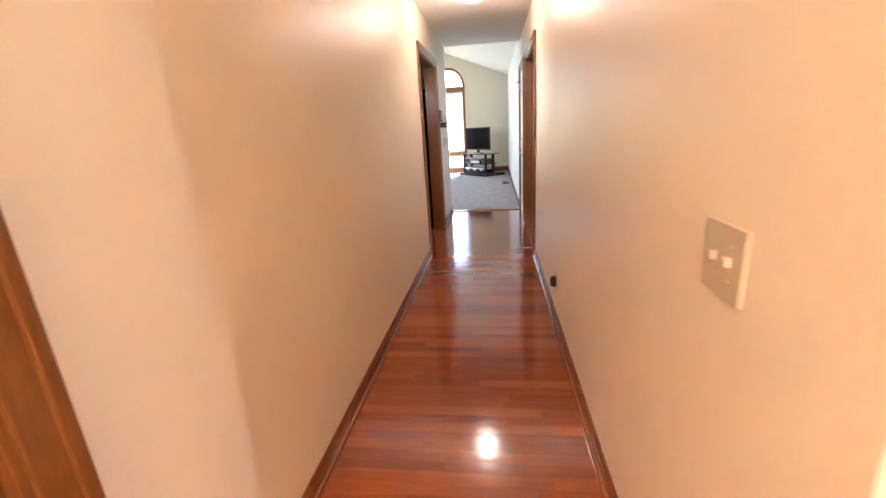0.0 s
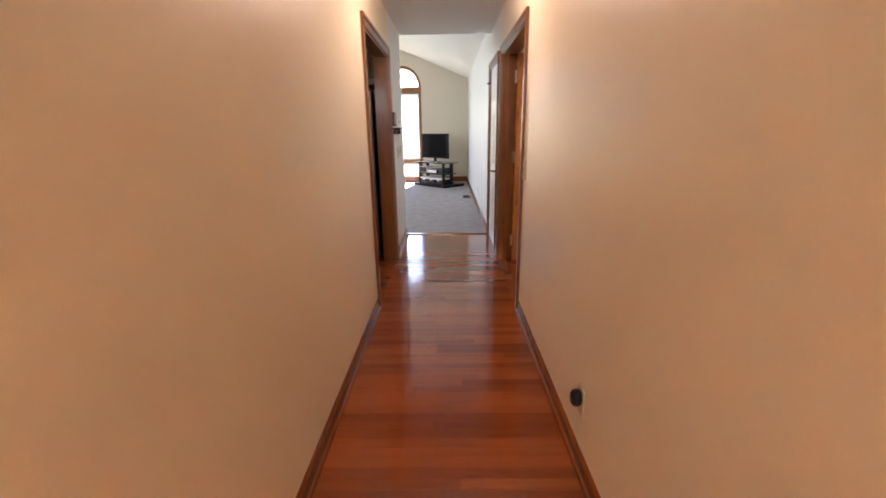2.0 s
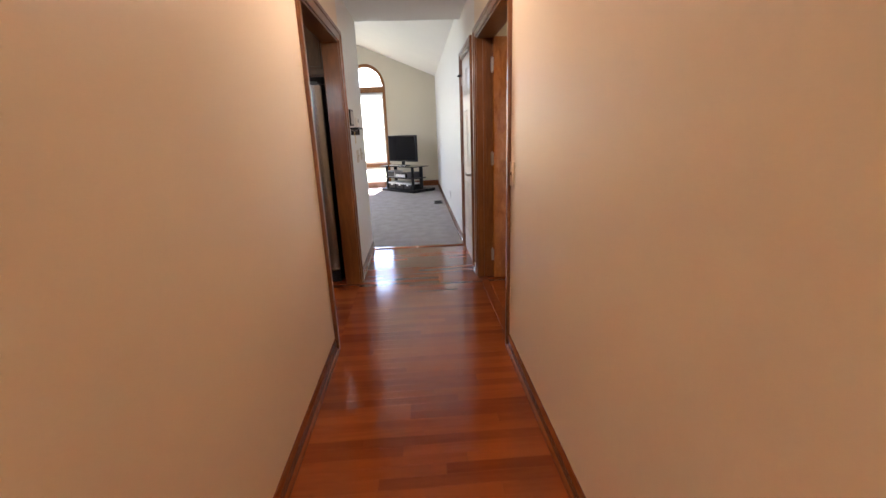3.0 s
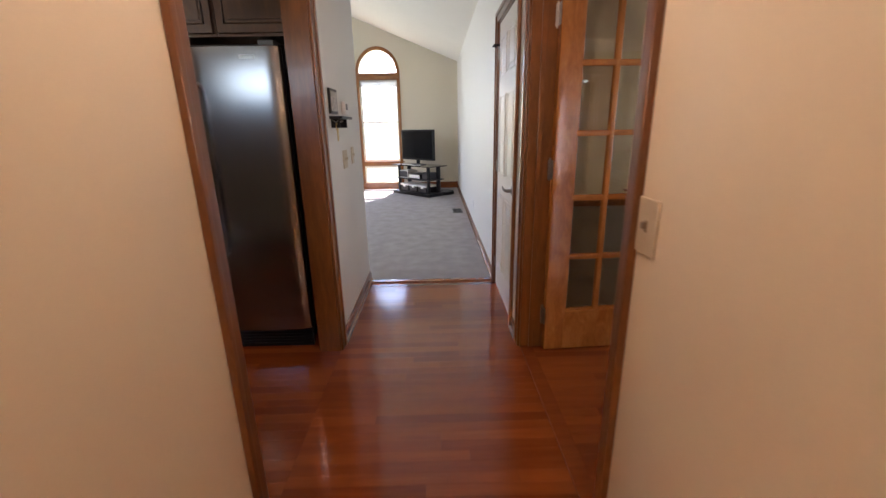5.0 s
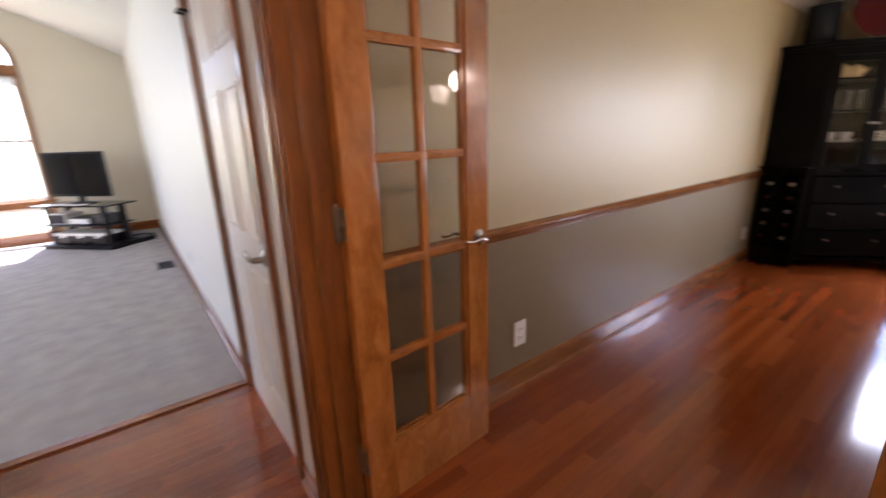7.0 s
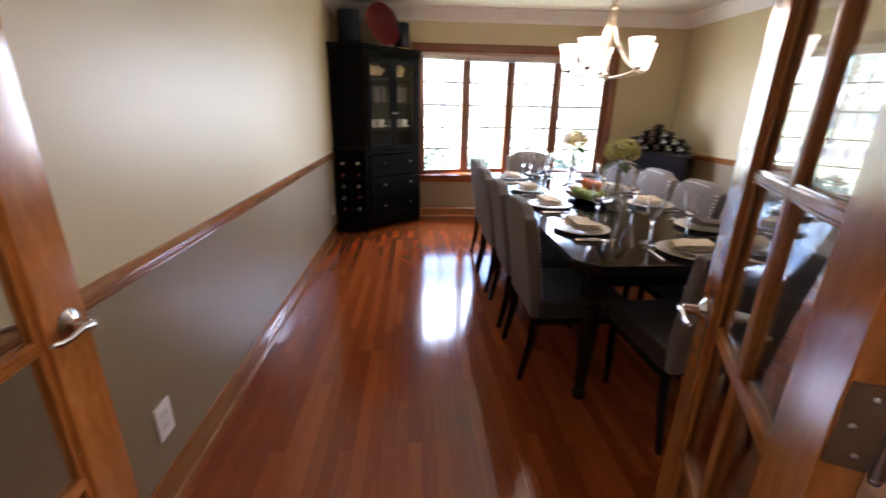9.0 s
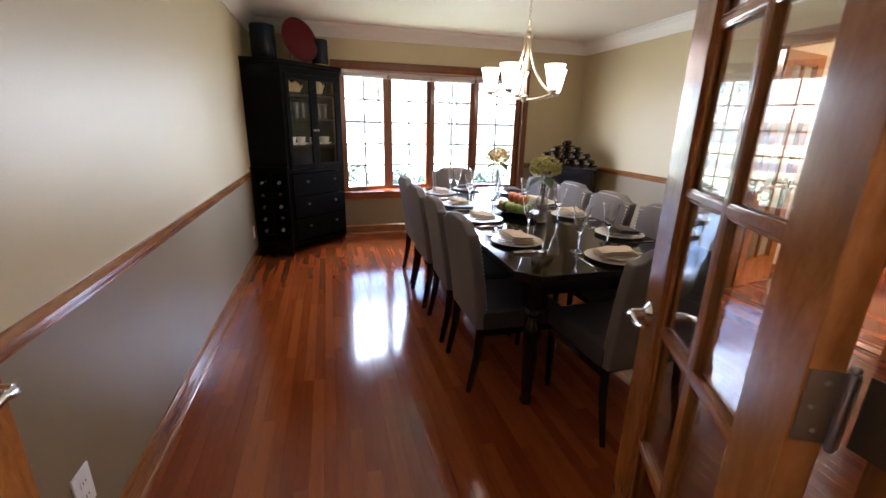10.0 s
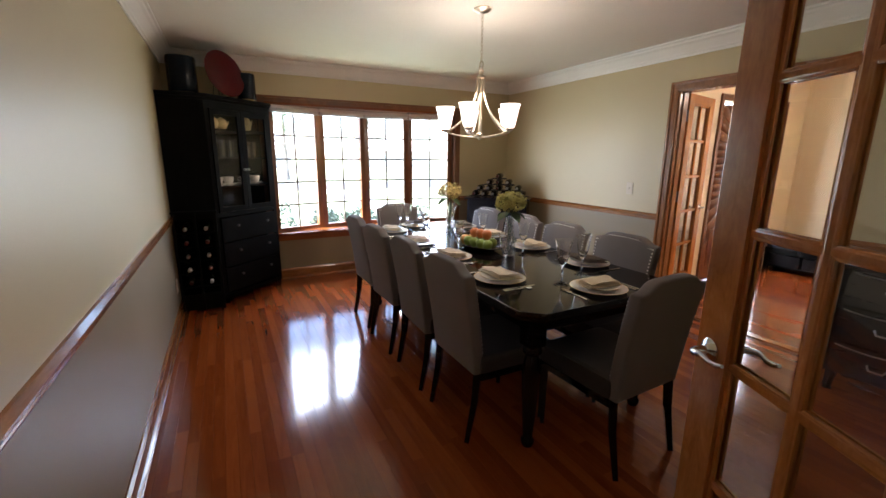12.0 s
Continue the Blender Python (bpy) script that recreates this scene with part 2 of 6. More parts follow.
ORANGE = mottled("orange_peel", (0.72, 0.21, 0.055), 0.45, 260, 0.12, 0.3, 0.0008, stain=20)
YELLOWFRUIT = mottled("yellow_fruit", (0.70, 0.40, 0.09), 0.35, 60, 0.15, 0.02, 0.0005, stain=20)
PETAL = mottled("hydrangea_petal", (0.62, 0.50, 0.20), 0.8, 90, 0.35, 0.1, 0.001, stain=25)
PETAL_GREEN = mottled("green_hydrangea_petal", (0.50, 0.47, 0.16), 0.8, 90, 0.35, 0.1, 0.001, stain=25)
LEAF = mottled("leaf_green", (0.045, 0.09, 0.028), 0.55, 60, 0.4, 0.1, 0.001, stain=3)
BUSHLEAF = mottled("bush_leaf", (0.045, 0.075, 0.055), 0.6, 30, 0.5, 0.0, stain=3)
BARK = mottled("bark", (0.24, 0.20, 0.17), 0.9, 30, 0.4, 0.6, 0.01)
GRASS = mottled("lawn_grass", (0.25, 0.28, 0.17), 0.9, 8, 0.35, 0.4, 0.02, stain=0.6)
ASPHALT = mottled("asphalt", (0.06, 0.06, 0.06), 0.9, 40, 0.2, 0.3, 0.004)
BRICKWALL = mottled("far_brick", (0.60, 0.53, 0.50), 0.85, 14, 0.25, 0.3, 0.004)
ROOF = mottled("far_roof", (0.42, 0.40, 0.39), 0.9, 18, 0.25, 0.3, 0.004)
BOTTLE = mottled("dark_bottle_glass", (0.010, 0.016, 0.010), 0.08, 60, 0.2, 0.0)
FOIL_W = plain("silver_foil", (0.40, 0.40, 0.39), 0.3, 0.8)
FOIL_R = plain("red_foil", (0.10, 0.016, 0.012), 0.35, 0.3)
BLUECLOTH = mottled("dark_blue_cushion", (0.02, 0.026, 0.04), 0.8, 300, 0.2, 0.3, 0.001)
TEAPOT = mottled("cream_glaze", (0.62, 0.47, 0.25), 0.25, 60, 0.2, 0.02, 0.0006, stain=20)
CHESTWOOD = wood("black_lacquer_chest", (0.006, 0.006, 0.009), (0.012, 0.012, 0.017), (0.022, 0.021, 0.028), 0.22, (1.6, 8, 8), 0.1, 0.3, 0.04)
PAPER = mottled("print_paper", (0.45, 0.43, 0.40), 0.6, 60, 0.5, 0.0, stain=30)
CONCRETE = mottled("porch_concrete", (0.42, 0.41, 0.38), 0.9, 50, 0.15, 0.3, 0.003)
LEADED = glassy("leaded_glass", (0.80, 0.84, 0.85), 0.06, 0.05)

BLACKWOOD.node_tree.nodes["Principled BSDF"].inputs["Specular IOR Level"].default_value = 0.07
DINE_UPPER.node_tree.nodes["Principled BSDF"].inputs["Specular IOR Level"].default_value = 0.55
RED.node_tree.nodes["Principled BSDF"].inputs["Specular IOR Level"].default_value = 0.2
BLACK.node_tree.nodes["Principled BSDF"].inputs["Specular IOR Level"].default_value = 0.2
BOTTLE.node_tree.nodes["Principled BSDF"].inputs["Specular IOR Level"].default_value = 0.25
BLUEGLASS.node_tree.nodes["Principled BSDF"].inputs["Specular IOR Level"].default_value = 0.2
ESPRESSO.node_tree.nodes["Principled BSDF"].inputs["Specular IOR Level"].default_value = 0.32
STEEL.node_tree.nodes["Principled BSDF"].inputs["Anisotropic"].default_value = 0.7

m, t, b = material("carpet_pile")
co = world_coords(t, (1, 1, 1))
n1 = add(t, "ShaderNodeTexNoise", Scale=7.0, Detail=5.0)
n2 = add(t, "ShaderNodeTexNoise", Scale=220.0, Detail=2.0)
t.links.new(co, n1.inputs["Vector"])
t.links.new(co, n2.inputs["Vector"])
sm = add(t, "ShaderNodeMath")
sm.operation = "MULTIPLY_ADD"
sm.inputs[1].default_value = 0.5
t.links.new(n2.outputs["Fac"], sm.inputs[0])
t.links.new(n1.outputs["Fac"], sm.inputs[2])
t.links.new(ramp(t, sm.outputs[0], [(0.35, (0.25, 0.23, 0.22)), (1.0, (0.38, 0.352, 0.34))]), b.inputs["Base Color"])
b.inputs["Roughness"].default_value = 0.95
bump(t, b, sm.outputs[0], 0.8, 0.006)
CARPET = m


# ---- mesh helpers ----
def add_box(bm, x0, y0, z0, x1, y1, z1, bevel=0.0, mi=0):
    r = bmesh.ops.create_cube(bm, size=1.0)
    vs = r["verts"]
    for v in vs:
        v.co = Vector(((x0 + x1) / 2 + v.co.x * (x1 - x0), (y0 + y1) / 2 + v.co.y * (y1 - y0), (z0 + z1) / 2 + v.co.z * (z1 - z0)))
    fs = {f for v in vs for f in v.link_faces}
    for f in fs:
        f.material_index = mi
    if bevel:
        es = list({e for v in vs for e in v.link_edges})
        bmesh.ops.bevel(bm, geom=es, offset=bevel, segments=2, affect="EDGES", profile=0.6)
    return vs


def boxes(*rows, bevel=0.0):
    bm = bmesh.new()
    for r in rows:
        add_box(bm, *r, bevel=bevel)
    return bm


def add_prism(bm, outline, h0, h1, axis="z"):
    """A closed outline of (a, b), drawn out along an axis."""
    def at(a, b, h):
        return (a, b, h) if axis == "z" else (a, h, b) if axis == "y" else (h, a, b)
    lo = [bm.verts.new(at(a, b, h0)) for a, b in outline]
    hi = [bm.verts.new(at(a, b, h1)) for a, b in outline]
    n = len(outline)
    bm.faces.new(lo)
    bm.faces.new(hi[::-1])
    for i in range(n):
        bm.faces.new((lo[i], hi[i], hi[(i + 1) % n], lo[(i + 1) % n]))
    return bm


def prism(outline, h0, h1, axis="z"):
    bm = add_prism(bmesh.new(), outline, h0, h1, axis)
    bmesh.ops.recalc_face_normals(bm, faces=bm.faces)
    return bm


def add_lathe(bm, profile, seg=24, cx=0.0, cy=0.0, sx=1.0, sy=1.0):
    """A profile of (radius, height) turned round the z axis."""
    rings = []
    for r, z in profile:
        if r < 1e-5:
            rings.append([bm.verts.new((cx, cy, z))])
        else:
            rings.append([bm.verts.new((cx + sx * r * math.cos(2 * math.pi * i / seg), cy + sy * r * math.sin(2 * math.pi * i / seg), z)) for i in range(seg)])
    for a, c in zip(rings, rings[1:]):
        for i in range(seg):
            j = (i + 1) % seg
            if len(a) == 1 and len(c) == 1:
                continue
            if len(a) == 1:
                bm.faces.new((a[0], c[j], c[i]))
            elif len(c) == 1:
                bm.faces.new((a[i], a[j], c[0]))
            else:
                bm.faces.new((a[i], a[j], c[j], c[i]))
    return bm


def lathe(profile, seg=24, **kw):
    bm = add_lathe(bmesh.new(), profile, seg, **kw)
    bmesh.ops.recalc_face_normals(bm, faces=bm.faces)
    return bm


def add_tube(bm, pts, r, seg=10, closed=False):
    """A round bar along a line of points; r is one radius or one for each point."""
    pts = [Vector(p) for p in pts]
    rs = r if isinstance(r, (list, tuple)) else [r] * len(pts)
    rings, n = [], len(pts)
    for i, p in enumerate(pts):
        d = (pts[(i + 1) % n] - pts[i - 1]) if closed else (pts[min(i + 1, n - 1)] - pts[max(i - 1, 0)])
        d.normalize()
        u = d.cross(Vector((0, 0, 1)))
        if u.length < 0.05:
            u = d.cross(Vector((0, 1, 0)))
        u.normalize()
        w = d.cross(u)
        rings.append([bm.verts.new(p + rs[i] * (u * math.cos(2 * math.pi * k / seg) + w * math.sin(2 * math.pi * k / seg))) for k in range(seg)])
    for i in range(n if closed else n - 1):
        a, c = rings[i], rings[(i + 1) % n]
        for k in range(seg):
            bm.faces.new((a[k], a[(k + 1) % seg], c[(k + 1) % seg], c[k]))
    if not closed:
        bm.faces.new(rings[0][::-1])
        bm.faces.new(rings[-1])
    return bm


def tube(pts, r, seg=10, closed=False):
    bm = add_tube(bmesh.new(), pts, r, seg, closed)
    bmesh.ops.recalc_face_normals(bm, faces=bm.faces)
    return bm


def add_ball(bm, x, y, z, r, sz=1.0, seg=10):
    v = bmesh.ops.create_uvsphere(bm, u_segments=seg, v_segments=max(6, seg * 2 // 3), radius=r)["verts"]
    for q in v:
        q.co = Vector((x + q.co.x, y + q.co.y, z + q.co.z * sz))


def finish(name, bm, mats, smooth=False):
    me = bpy.data.meshes.new(name)
    bm.to_mesh(me)
    bm.free()
    for x in mats if isinstance(mats, (list, tuple)) else [mats]:
        me.materials.append(x)
    if smooth:
        me.polygons.foreach_set("use_smooth", [True] * len(me.polygons))
        me.set_sharp_from_angle(angle=radians(42))
        areas = sorted(p.area for p in me.polygons)
        for p in me.polygons:
            if max(abs(c) for c in p.normal) > 0.9999 and p.area > 6 * areas[len(areas) // 2]:
                p.use_smooth = False
    return me


def part(name, bm, mats, parent=None, label="", smooth=True, m=None):
    ob = new(name, finish(name, bm, mats, smooth))
    if parent:
        ob.parent = parent
    if m is not None:
        ob.matrix_basis = m
    return tagged(ob, label)


def thing(name, label, category, m=None, group="", kind=""):
    e = new(name)
    e.empty_display_size = 0.1
    if m is not None:
        e.matrix_basis = m
    return tagged(e, label, category, group, kind)


def solid(name, bm, mats, label, category, m=None, group="", kind="", smooth=True):
    return tagged(part(name, bm, mats, None, "", smooth, m), label, category, group, kind)


def wall_mesh(lo, hi, z0, z1, axis, face0, face1, holes=(), split=None):
    """A wall that runs along axis from lo to hi, between two faces, with holes (a0, a1, z0, z1); below split it takes the second material."""
    bm = bmesh.new()
    cuts_a = sorted({lo, hi, *[h[0] for h in holes], *[h[1] for h in holes]})
    cuts_z = sorted({z0, z1, *[h[2] for h in holes], *[h[3] for h in holes], *([split] if split else [])})
    for a0, a1 in zip(cuts_a, cuts_a[1:]):
        for b0, b1 in zip(cuts_z, cuts_z[1:]):
            ca, cb = (a0 + a1) / 2, (b0 + b1) / 2
            if b0 < z0 or b1 > z1 or any(h[0] < ca < h[1] and h[2] < cb < h[3] for h in holes):
                continue
            mi = 1 if split and cb < split else 0
            if axis == "x":
                add_box(bm, a0, face0, b0, a1, face1, b1, mi=mi)
            else:
                add_box(bm, face0, a0, b0, face1, a1, b1, mi=mi)
    bmesh.ops.remove_doubles(bm, verts=bm.verts, dist=1e-5)
    return bm


def structure(name, bm, mats, label, category, smooth=False):
    return solid(name, bm, mats, label, category, kind="structure", smooth=smooth)

# ---- the plan ----
HL, HR = -0.595, 0.5            # hall wall faces
DW, DE, DS, DN = 0.64, 5.73, 3.262, 7.435   # dining room
LB = 14.2                        # living room back wall
CEIL = 2.44
KX0, KX1 = 6.075, 7.30           # kitchen opening, along the hall
FX0, FX1 = 6.042, 7.295          # French door opening, along the hall
SX0, SX1 = 1.93, 3.155           # opening from dining room to foyer
DOOR_H = 2.035
RAIL = 0.865

# walls of the hall
structure("wall_hall_left", wall_mesh(-0.6, 7.36, 0, CEIL, "y", HL - 0.12, HL, [(1.50, 2.302, 0, DOOR_H), (KX0 + 0.06, KX1, 0, DOOR_H)]), HALL_PAINT,
          "cream painted hallway wall with an eggshell sheen", "wall")
structure("wall_hall_stub", wall_mesh(7.36, 8.50, 0, CEIL, "y", HL - 0.12, HL), WHITE_PAINT, "off-white painted wall stub before the living room", "wall")
structure("wall_hall_right", wall_mesh(2.27, 7.36, 0, CEIL, "y", HR, HR + 0.06, [(FX0, FX1, 0, DOOR_H)]), HALL_PAINT,
          "cream painted hallway wall beside the French doors", "wall")
structure("wall_dining_west", wall_mesh(DS - 0.12, DN, 0, CEIL + 0.06, "y", HR + 0.06, DW, [(FX0, FX1, 0, DOOR_H)], RAIL), [DINE_UPPER, DINE_LOWER],
          "two-tone beige and taupe dining room wall", "wall")
structure("wall_foyer_return", wall_mesh(HR + 0.06, DW, 0, CEIL, "x", 2.27, DS - 0.12), FOYER_PAINT, "cream foyer wall behind the hallway", "wall")
structure("wall_living_right", wall_mesh(7.36, LB, 0, 2.60, "y", HR, HR + 0.12, [(7.60, 8.38, 0, DOOR_H)]), WHITE_PAINT, "bright white living room side wall", "wall")
structure("wall_closet_back", wall_mesh(7.36 + 0.2, 8.6, 0, CEIL, "y", HR + 0.5, HR + 0.6), WHITE_PAINT, "white closet back wall", "wall")

# dining room walls
structure("wall_dining_north", wall_mesh(DW, DE + 0.15, 0, CEIL + 0.06, "x", DN, DN + 0.12, (), RAIL), [DINE_UPPER, DINE_LOWER], "two-tone beige and taupe wall with a chair rail", "wall")
WIN = (4.14, 6.52, 0.55, 2.00)
structure("wall_dining_east", wall_mesh(DS, DN, 0, CEIL + 0.06, "y", DE, DE + 0.15, [WIN], RAIL), [DINE_UPPER, DINE_LOWER], "beige window wall of the dining room", "wall")
structure("wall_dining_south", wall_mesh(DW, DE + 0.15, 0, CEIL + 0.06, "x", DS - 0.06, DS, [(SX0, SX1, 0, DOOR_H)], RAIL), [DINE_UPPER, DINE_LOWER], "two-tone beige and taupe wall with a doorway", "wall")
structure("wall_foyer_north", wall_mesh(DW, 3.42, 0, CEIL + 0.06, "x", DS - 0.12, DS - 0.06, [(SX0, SX1, 0, DOOR_H)]), FOYER_PAINT, "cream foyer wall around the doorway", "wall")
structure("wall_foyer_east", wall_mesh(0.30, DS - 0.12, 0, CEIL, "y", 3.42, 3.57, [(0.82, 2.10, 0, 2.06)]), FOYER_PAINT, "cream foyer wall with the front door", "wall")
structure("wall_foyer_south", wall_mesh(0.2, 3.57, 0, CEIL, "x", 0.18, 0.30), FOYER_PAINT, "cream foyer wall with a coat rack", "wall")
structure("wall_entry_south", wall_mesh(HL - 0.12, 0.2, 0, CEIL, "x", -0.72, -0.60), HALL_PAINT, "cream wall closing the entry hall", "wall")
structure("wall_entry_east", wall_mesh(-0.60, 0.18, 0, CEIL, "y", 0.2, 0.32), HALL_PAINT, "cream entry wall", "wall")

# kitchen shell
structure("wall_kitchen_north", wall_mesh(-4.2, HL - 0.12, 0, CEIL, "x", 8.20, 8.32), LIVING_PAINT, "beige kitchen wall behind the fridge", "wall")
# the hole takes the added, unseen window_4
structure("wall_kitchen_south", wall_mesh(-4.2, HL - 0.12, 0, CEIL, "x", 4.30, 4.42, [(-2.5, -1.0, 1.62, 2.05)]), LIVING_PAINT, "beige kitchen wall", "wall")
structure("wall_kitchen_west", wall_mesh(4.30, 8.32, 0, CEIL, "y", -4.32, -4.20), LIVING_PAINT, "beige kitchen wall", "wall")

# living room shell, with a sloped ceiling and an arched window
LWX, LWR = -1.135, 0.385         # window centre and half width
# the lower hole stands in for sunlit wall below the sill
bm = wall_mesh(-6.0, HR + 0.12, 0, 2.38, "x", LB, LB + 0.15, [(LWX - LWR, LWX + LWR, 0.60, 2.245), (LWX - LWR, LWX + LWR, 0.14, 0.49)])
arc = [(LWX + LWR * math.cos(a), 2.38 + 0.43 * math.sin(a)) for a in [math.pi * i / 20 for i in range(21)]]
add_prism(bm, [(HR + 0.12, 2.38)] + arc + [(-6.0, 2.38), (-6.0, 4.8), (HR + 0.12, 4.8)], LB, LB + 0.15, "y")
bmesh.ops.recalc_face_normals(bm, faces=bm.faces)
structure("wall_living_back", bm, LIVING_PAINT, "beige gable wall with an arched window", "wall")
# the hole is an unseen opening, added to let sky light in
structure("wall_living_left", wall_mesh(8.38, LB + 0.15, 0, 4.9, "y", -6.12, -6.0, [(9.3, 10.9, 0.5, 2.9)]), LIVING_PAINT, "beige living room wall", "wall")
structure("wall_living_front", wall_mesh(-6.0, HL - 0.12, 0, 5.2, "x", 8.38, 8.50), WHITE_PAINT, "white wall dividing kitchen and living room", "wall")
structure("wall_living_header", wall_mesh(HL - 0.12, HR, CEIL, 5.2, "x", 8.44, 8.50), WHITE_PAINT, "white wall above the hallway ceiling", "wall")
SLOPE = 0.405
structure("ceiling_living", prism([(HR + 0.12, 2.575 - 0.12 * SLOPE + 0.0), (HR + 0.12, 2.75), (-6.12, 2.75 + 6.62 * SLOPE), (-6.12, 2.575 + 6.62 * SLOPE)], 8.44, LB + 0.15, "y"), CEILING, "white sloped vaulted ceiling", "ceiling")
structure("ceiling_hall", boxes((HL - 0.12, -0.72, CEIL, HR + 0.06, 8.44, CEIL + 0.1)), CEILING, "white textured hallway ceiling", "ceiling")
structure("ceiling_dining", boxes((HR + 0.06, DS - 0.06, CEIL + 0.003, DE + 0.15, DN + 0.12, CEIL + 0.1)), CEILING, "white dining room ceiling", "ceiling")
structure("ceiling_foyer", boxes((HR + 0.06, 0.18, CEIL + 0.005, 3.57, DS - 0.06, CEIL + 0.1)), CEILING, "white foyer ceiling", "ceiling")
structure("ceiling_kitchen", boxes((-4.32, 4.30, CEIL + 0.006, HL - 0.12, 8.32, CEIL + 0.1)), CEILING, "white kitchen ceiling", "ceiling")

# floors under the boards
structure("subfloor", boxes((-4.32, -0.72, -0.12, 3.57, 8.44, -0.02), (3.57, DS - 0.12, -0.12, DE + 0.15, DN + 0.12, -0.02)), DARKTRIM, "dark underfloor below the oak boards", "floor")
bm = bmesh.new()
add_box(bm, -6.0, 8.47, -0.10, HR, LB, 0.008)
structure("carpet", bm, CARPET, "grey-beige cut pile carpet", "carpet")
structure("carpet_threshold", boxes((HL, 8.425, -0.005, HR, 8.475, 0.012), bevel=0.003), DARKTRIM_H, "dark wooden strip between oak and carpet", "threshold")
structure("doorway_threshold", boxes((HR + 0.005, FX0, -0.005, HR + 0.075, FX1, 0.006), bevel=0.002), OAK, "oak strip across the French doorway", "threshold")
structure("foyer_threshold", boxes((SX0, DS - 0.10, -0.005, SX1, DS - 0.02, 0.006), bevel=0.002), TRIM_H, "oak strip across the foyer doorway", "threshold")


# ---- trim ----
def base_profile(h, d):
    return [(0, 0), (d + 0.012, 0), (d + 0.012, 0.006), (d + 0.008, 0.016), (d, 0.02), (d, h - 0.02), (d * 0.7, h - 0.01), (d * 0.45, h), (0, h)]


def run(name, outline, axis, face, sign, a0, a1, mat, label, category, z=0.0):
    """Moulding along a wall: outline of (out from wall, up), on the wall's face, to the side that sign gives."""
    bm = bmesh.new()
    pts = [(face + sign * o, z + u) for o, u in outline]
    add_prism(bm, pts, a0, a1, "y" if axis == "y" else "x")
    bmesh.ops.recalc_face_normals(bm, faces=bm.faces)
    return structure(name, bm, mat, label, category)


BP = base_profile(0.085, 0.014)
DBP = base_profile(0.125, 0.016)
skirt = "reddish stained wooden baseboard"
run("baseboard_hall_left", BP, "y", HL, 1, 2.374, KX0 - 0.01, DARKTRIM_H, skirt, "baseboard")
run("baseboard_hall_right", BP, "y", HR, -1, 2.27, FX0 - 0.061, DARKTRIM_H, skirt, "baseboard")
run("baseboard_stub", BP, "y", HL, 1, KX1 + 0.07, 8.5, DARKTRIM_H, skirt, "baseboard")
run("baseboard_closet_wall", BP, "y", HR, -1, 7.37, 7.54, DARKTRIM_H, skirt, "baseboard")
run("baseboard_living_right", BP, "y", HR, -1, 8.45, LB, DARKTRIM_H, skirt, "baseboard")
run("baseboard_living_back", base_profile(0.14, 0.02), "x", LB, -1, -6.0, HR, DARKTRIM_H, skirt, "baseboard")
run("baseboard_dining_north", DBP, "x", DN, -1, DW, DE, TRIM_H, "amber wooden baseboard with a shoe moulding", "baseboard")
run("baseboard_dining_east", DBP, "y", DE, -1, DS, DN, TRIM_H, "amber wooden baseboard with a shoe moulding", "baseboard")
run("baseboard_dining_south", DBP, "x", DS, 1, SX1 + 0.07, DE, TRIM_H, "amber wooden baseboard with a shoe moulding", "baseboard")
run("baseboard_dining_south_west", DBP, "x", DS, 1, DW, SX0 - 0.07, TRIM_H, "amber wooden baseboard with a shoe moulding", "baseboard")
run("baseboard_foyer_south", BP, "x", 0.30, 1, 0.32, 3.42, DARKTRIM_H, skirt, "baseboard")
run("baseboard_foyer_east", BP, "y", 3.42, -1, 2.17, DS - 0.12, DARKTRIM_H, skirt, "baseboard")
RP = [(0, 0), (0.008, 0), (0.010, 0.008), (0.016, 0.014), (0.016, 0.024), (0.024, 0.032), (0.026, 0.044), (0.018, 0.052), (0.010, 0.060), (0, 0.062)]
run("chair_rail_north", RP, "x", DN, -1, DW, DE, TRIM_H, "amber moulded wooden chair rail", "chair rail", 0.838)
run("chair_rail_east_left", RP, "y", DE, -1, WIN[1] + 0.075, DN, TRIM_H, "amber moulded wooden chair rail", "chair rail", 0.838)
run("chair_rail_east_right", RP, "y", DE, -1, DS, WIN[0] - 0.075, TRIM_H, "amber moulded wooden chair rail", "chair rail", 0.838)
run("chair_rail_south", RP, "x", DS, 1, SX1 + 0.07, DE, TRIM_H, "reddish moulded wooden chair rail", "chair rail", 0.845)
run("chair_rail_south_west", RP, "x", DS, 1, DW, SX0 - 0.07, TRIM_H, "reddish moulded wooden chair rail", "chair rail", 0.845)
CP = [(0, -0.135), (0.012, -0.135), (0.016, -0.120), (0.026, -0.112), (0.030, -0.100), (0.046, -0.080), (0.072, -0.048), (0.088, -0.036), (0.094, -0.020), (0.110, -0.015), (0.110, 0), (0, 0)]
crown = "white crown moulding under the ceiling"
run("crown_north", CP, "x", DN, -1, DW, DE, CROWN, crown, "crown moulding", CEIL + 0.002)
run("crown_south", CP, "x", DS, 1, DW, DE, CROWN, crown, "crown moulding", CEIL + 0.002)
run("crown_east", CP, "y", DE, -1, DS, DN, CROWN, crown, "crown moulding", CEIL + 0.002)
run("crown_west", CP, "y", DW, 1, DS, DN, CROWN, crown, "crown moulding", CEIL + 0.002)


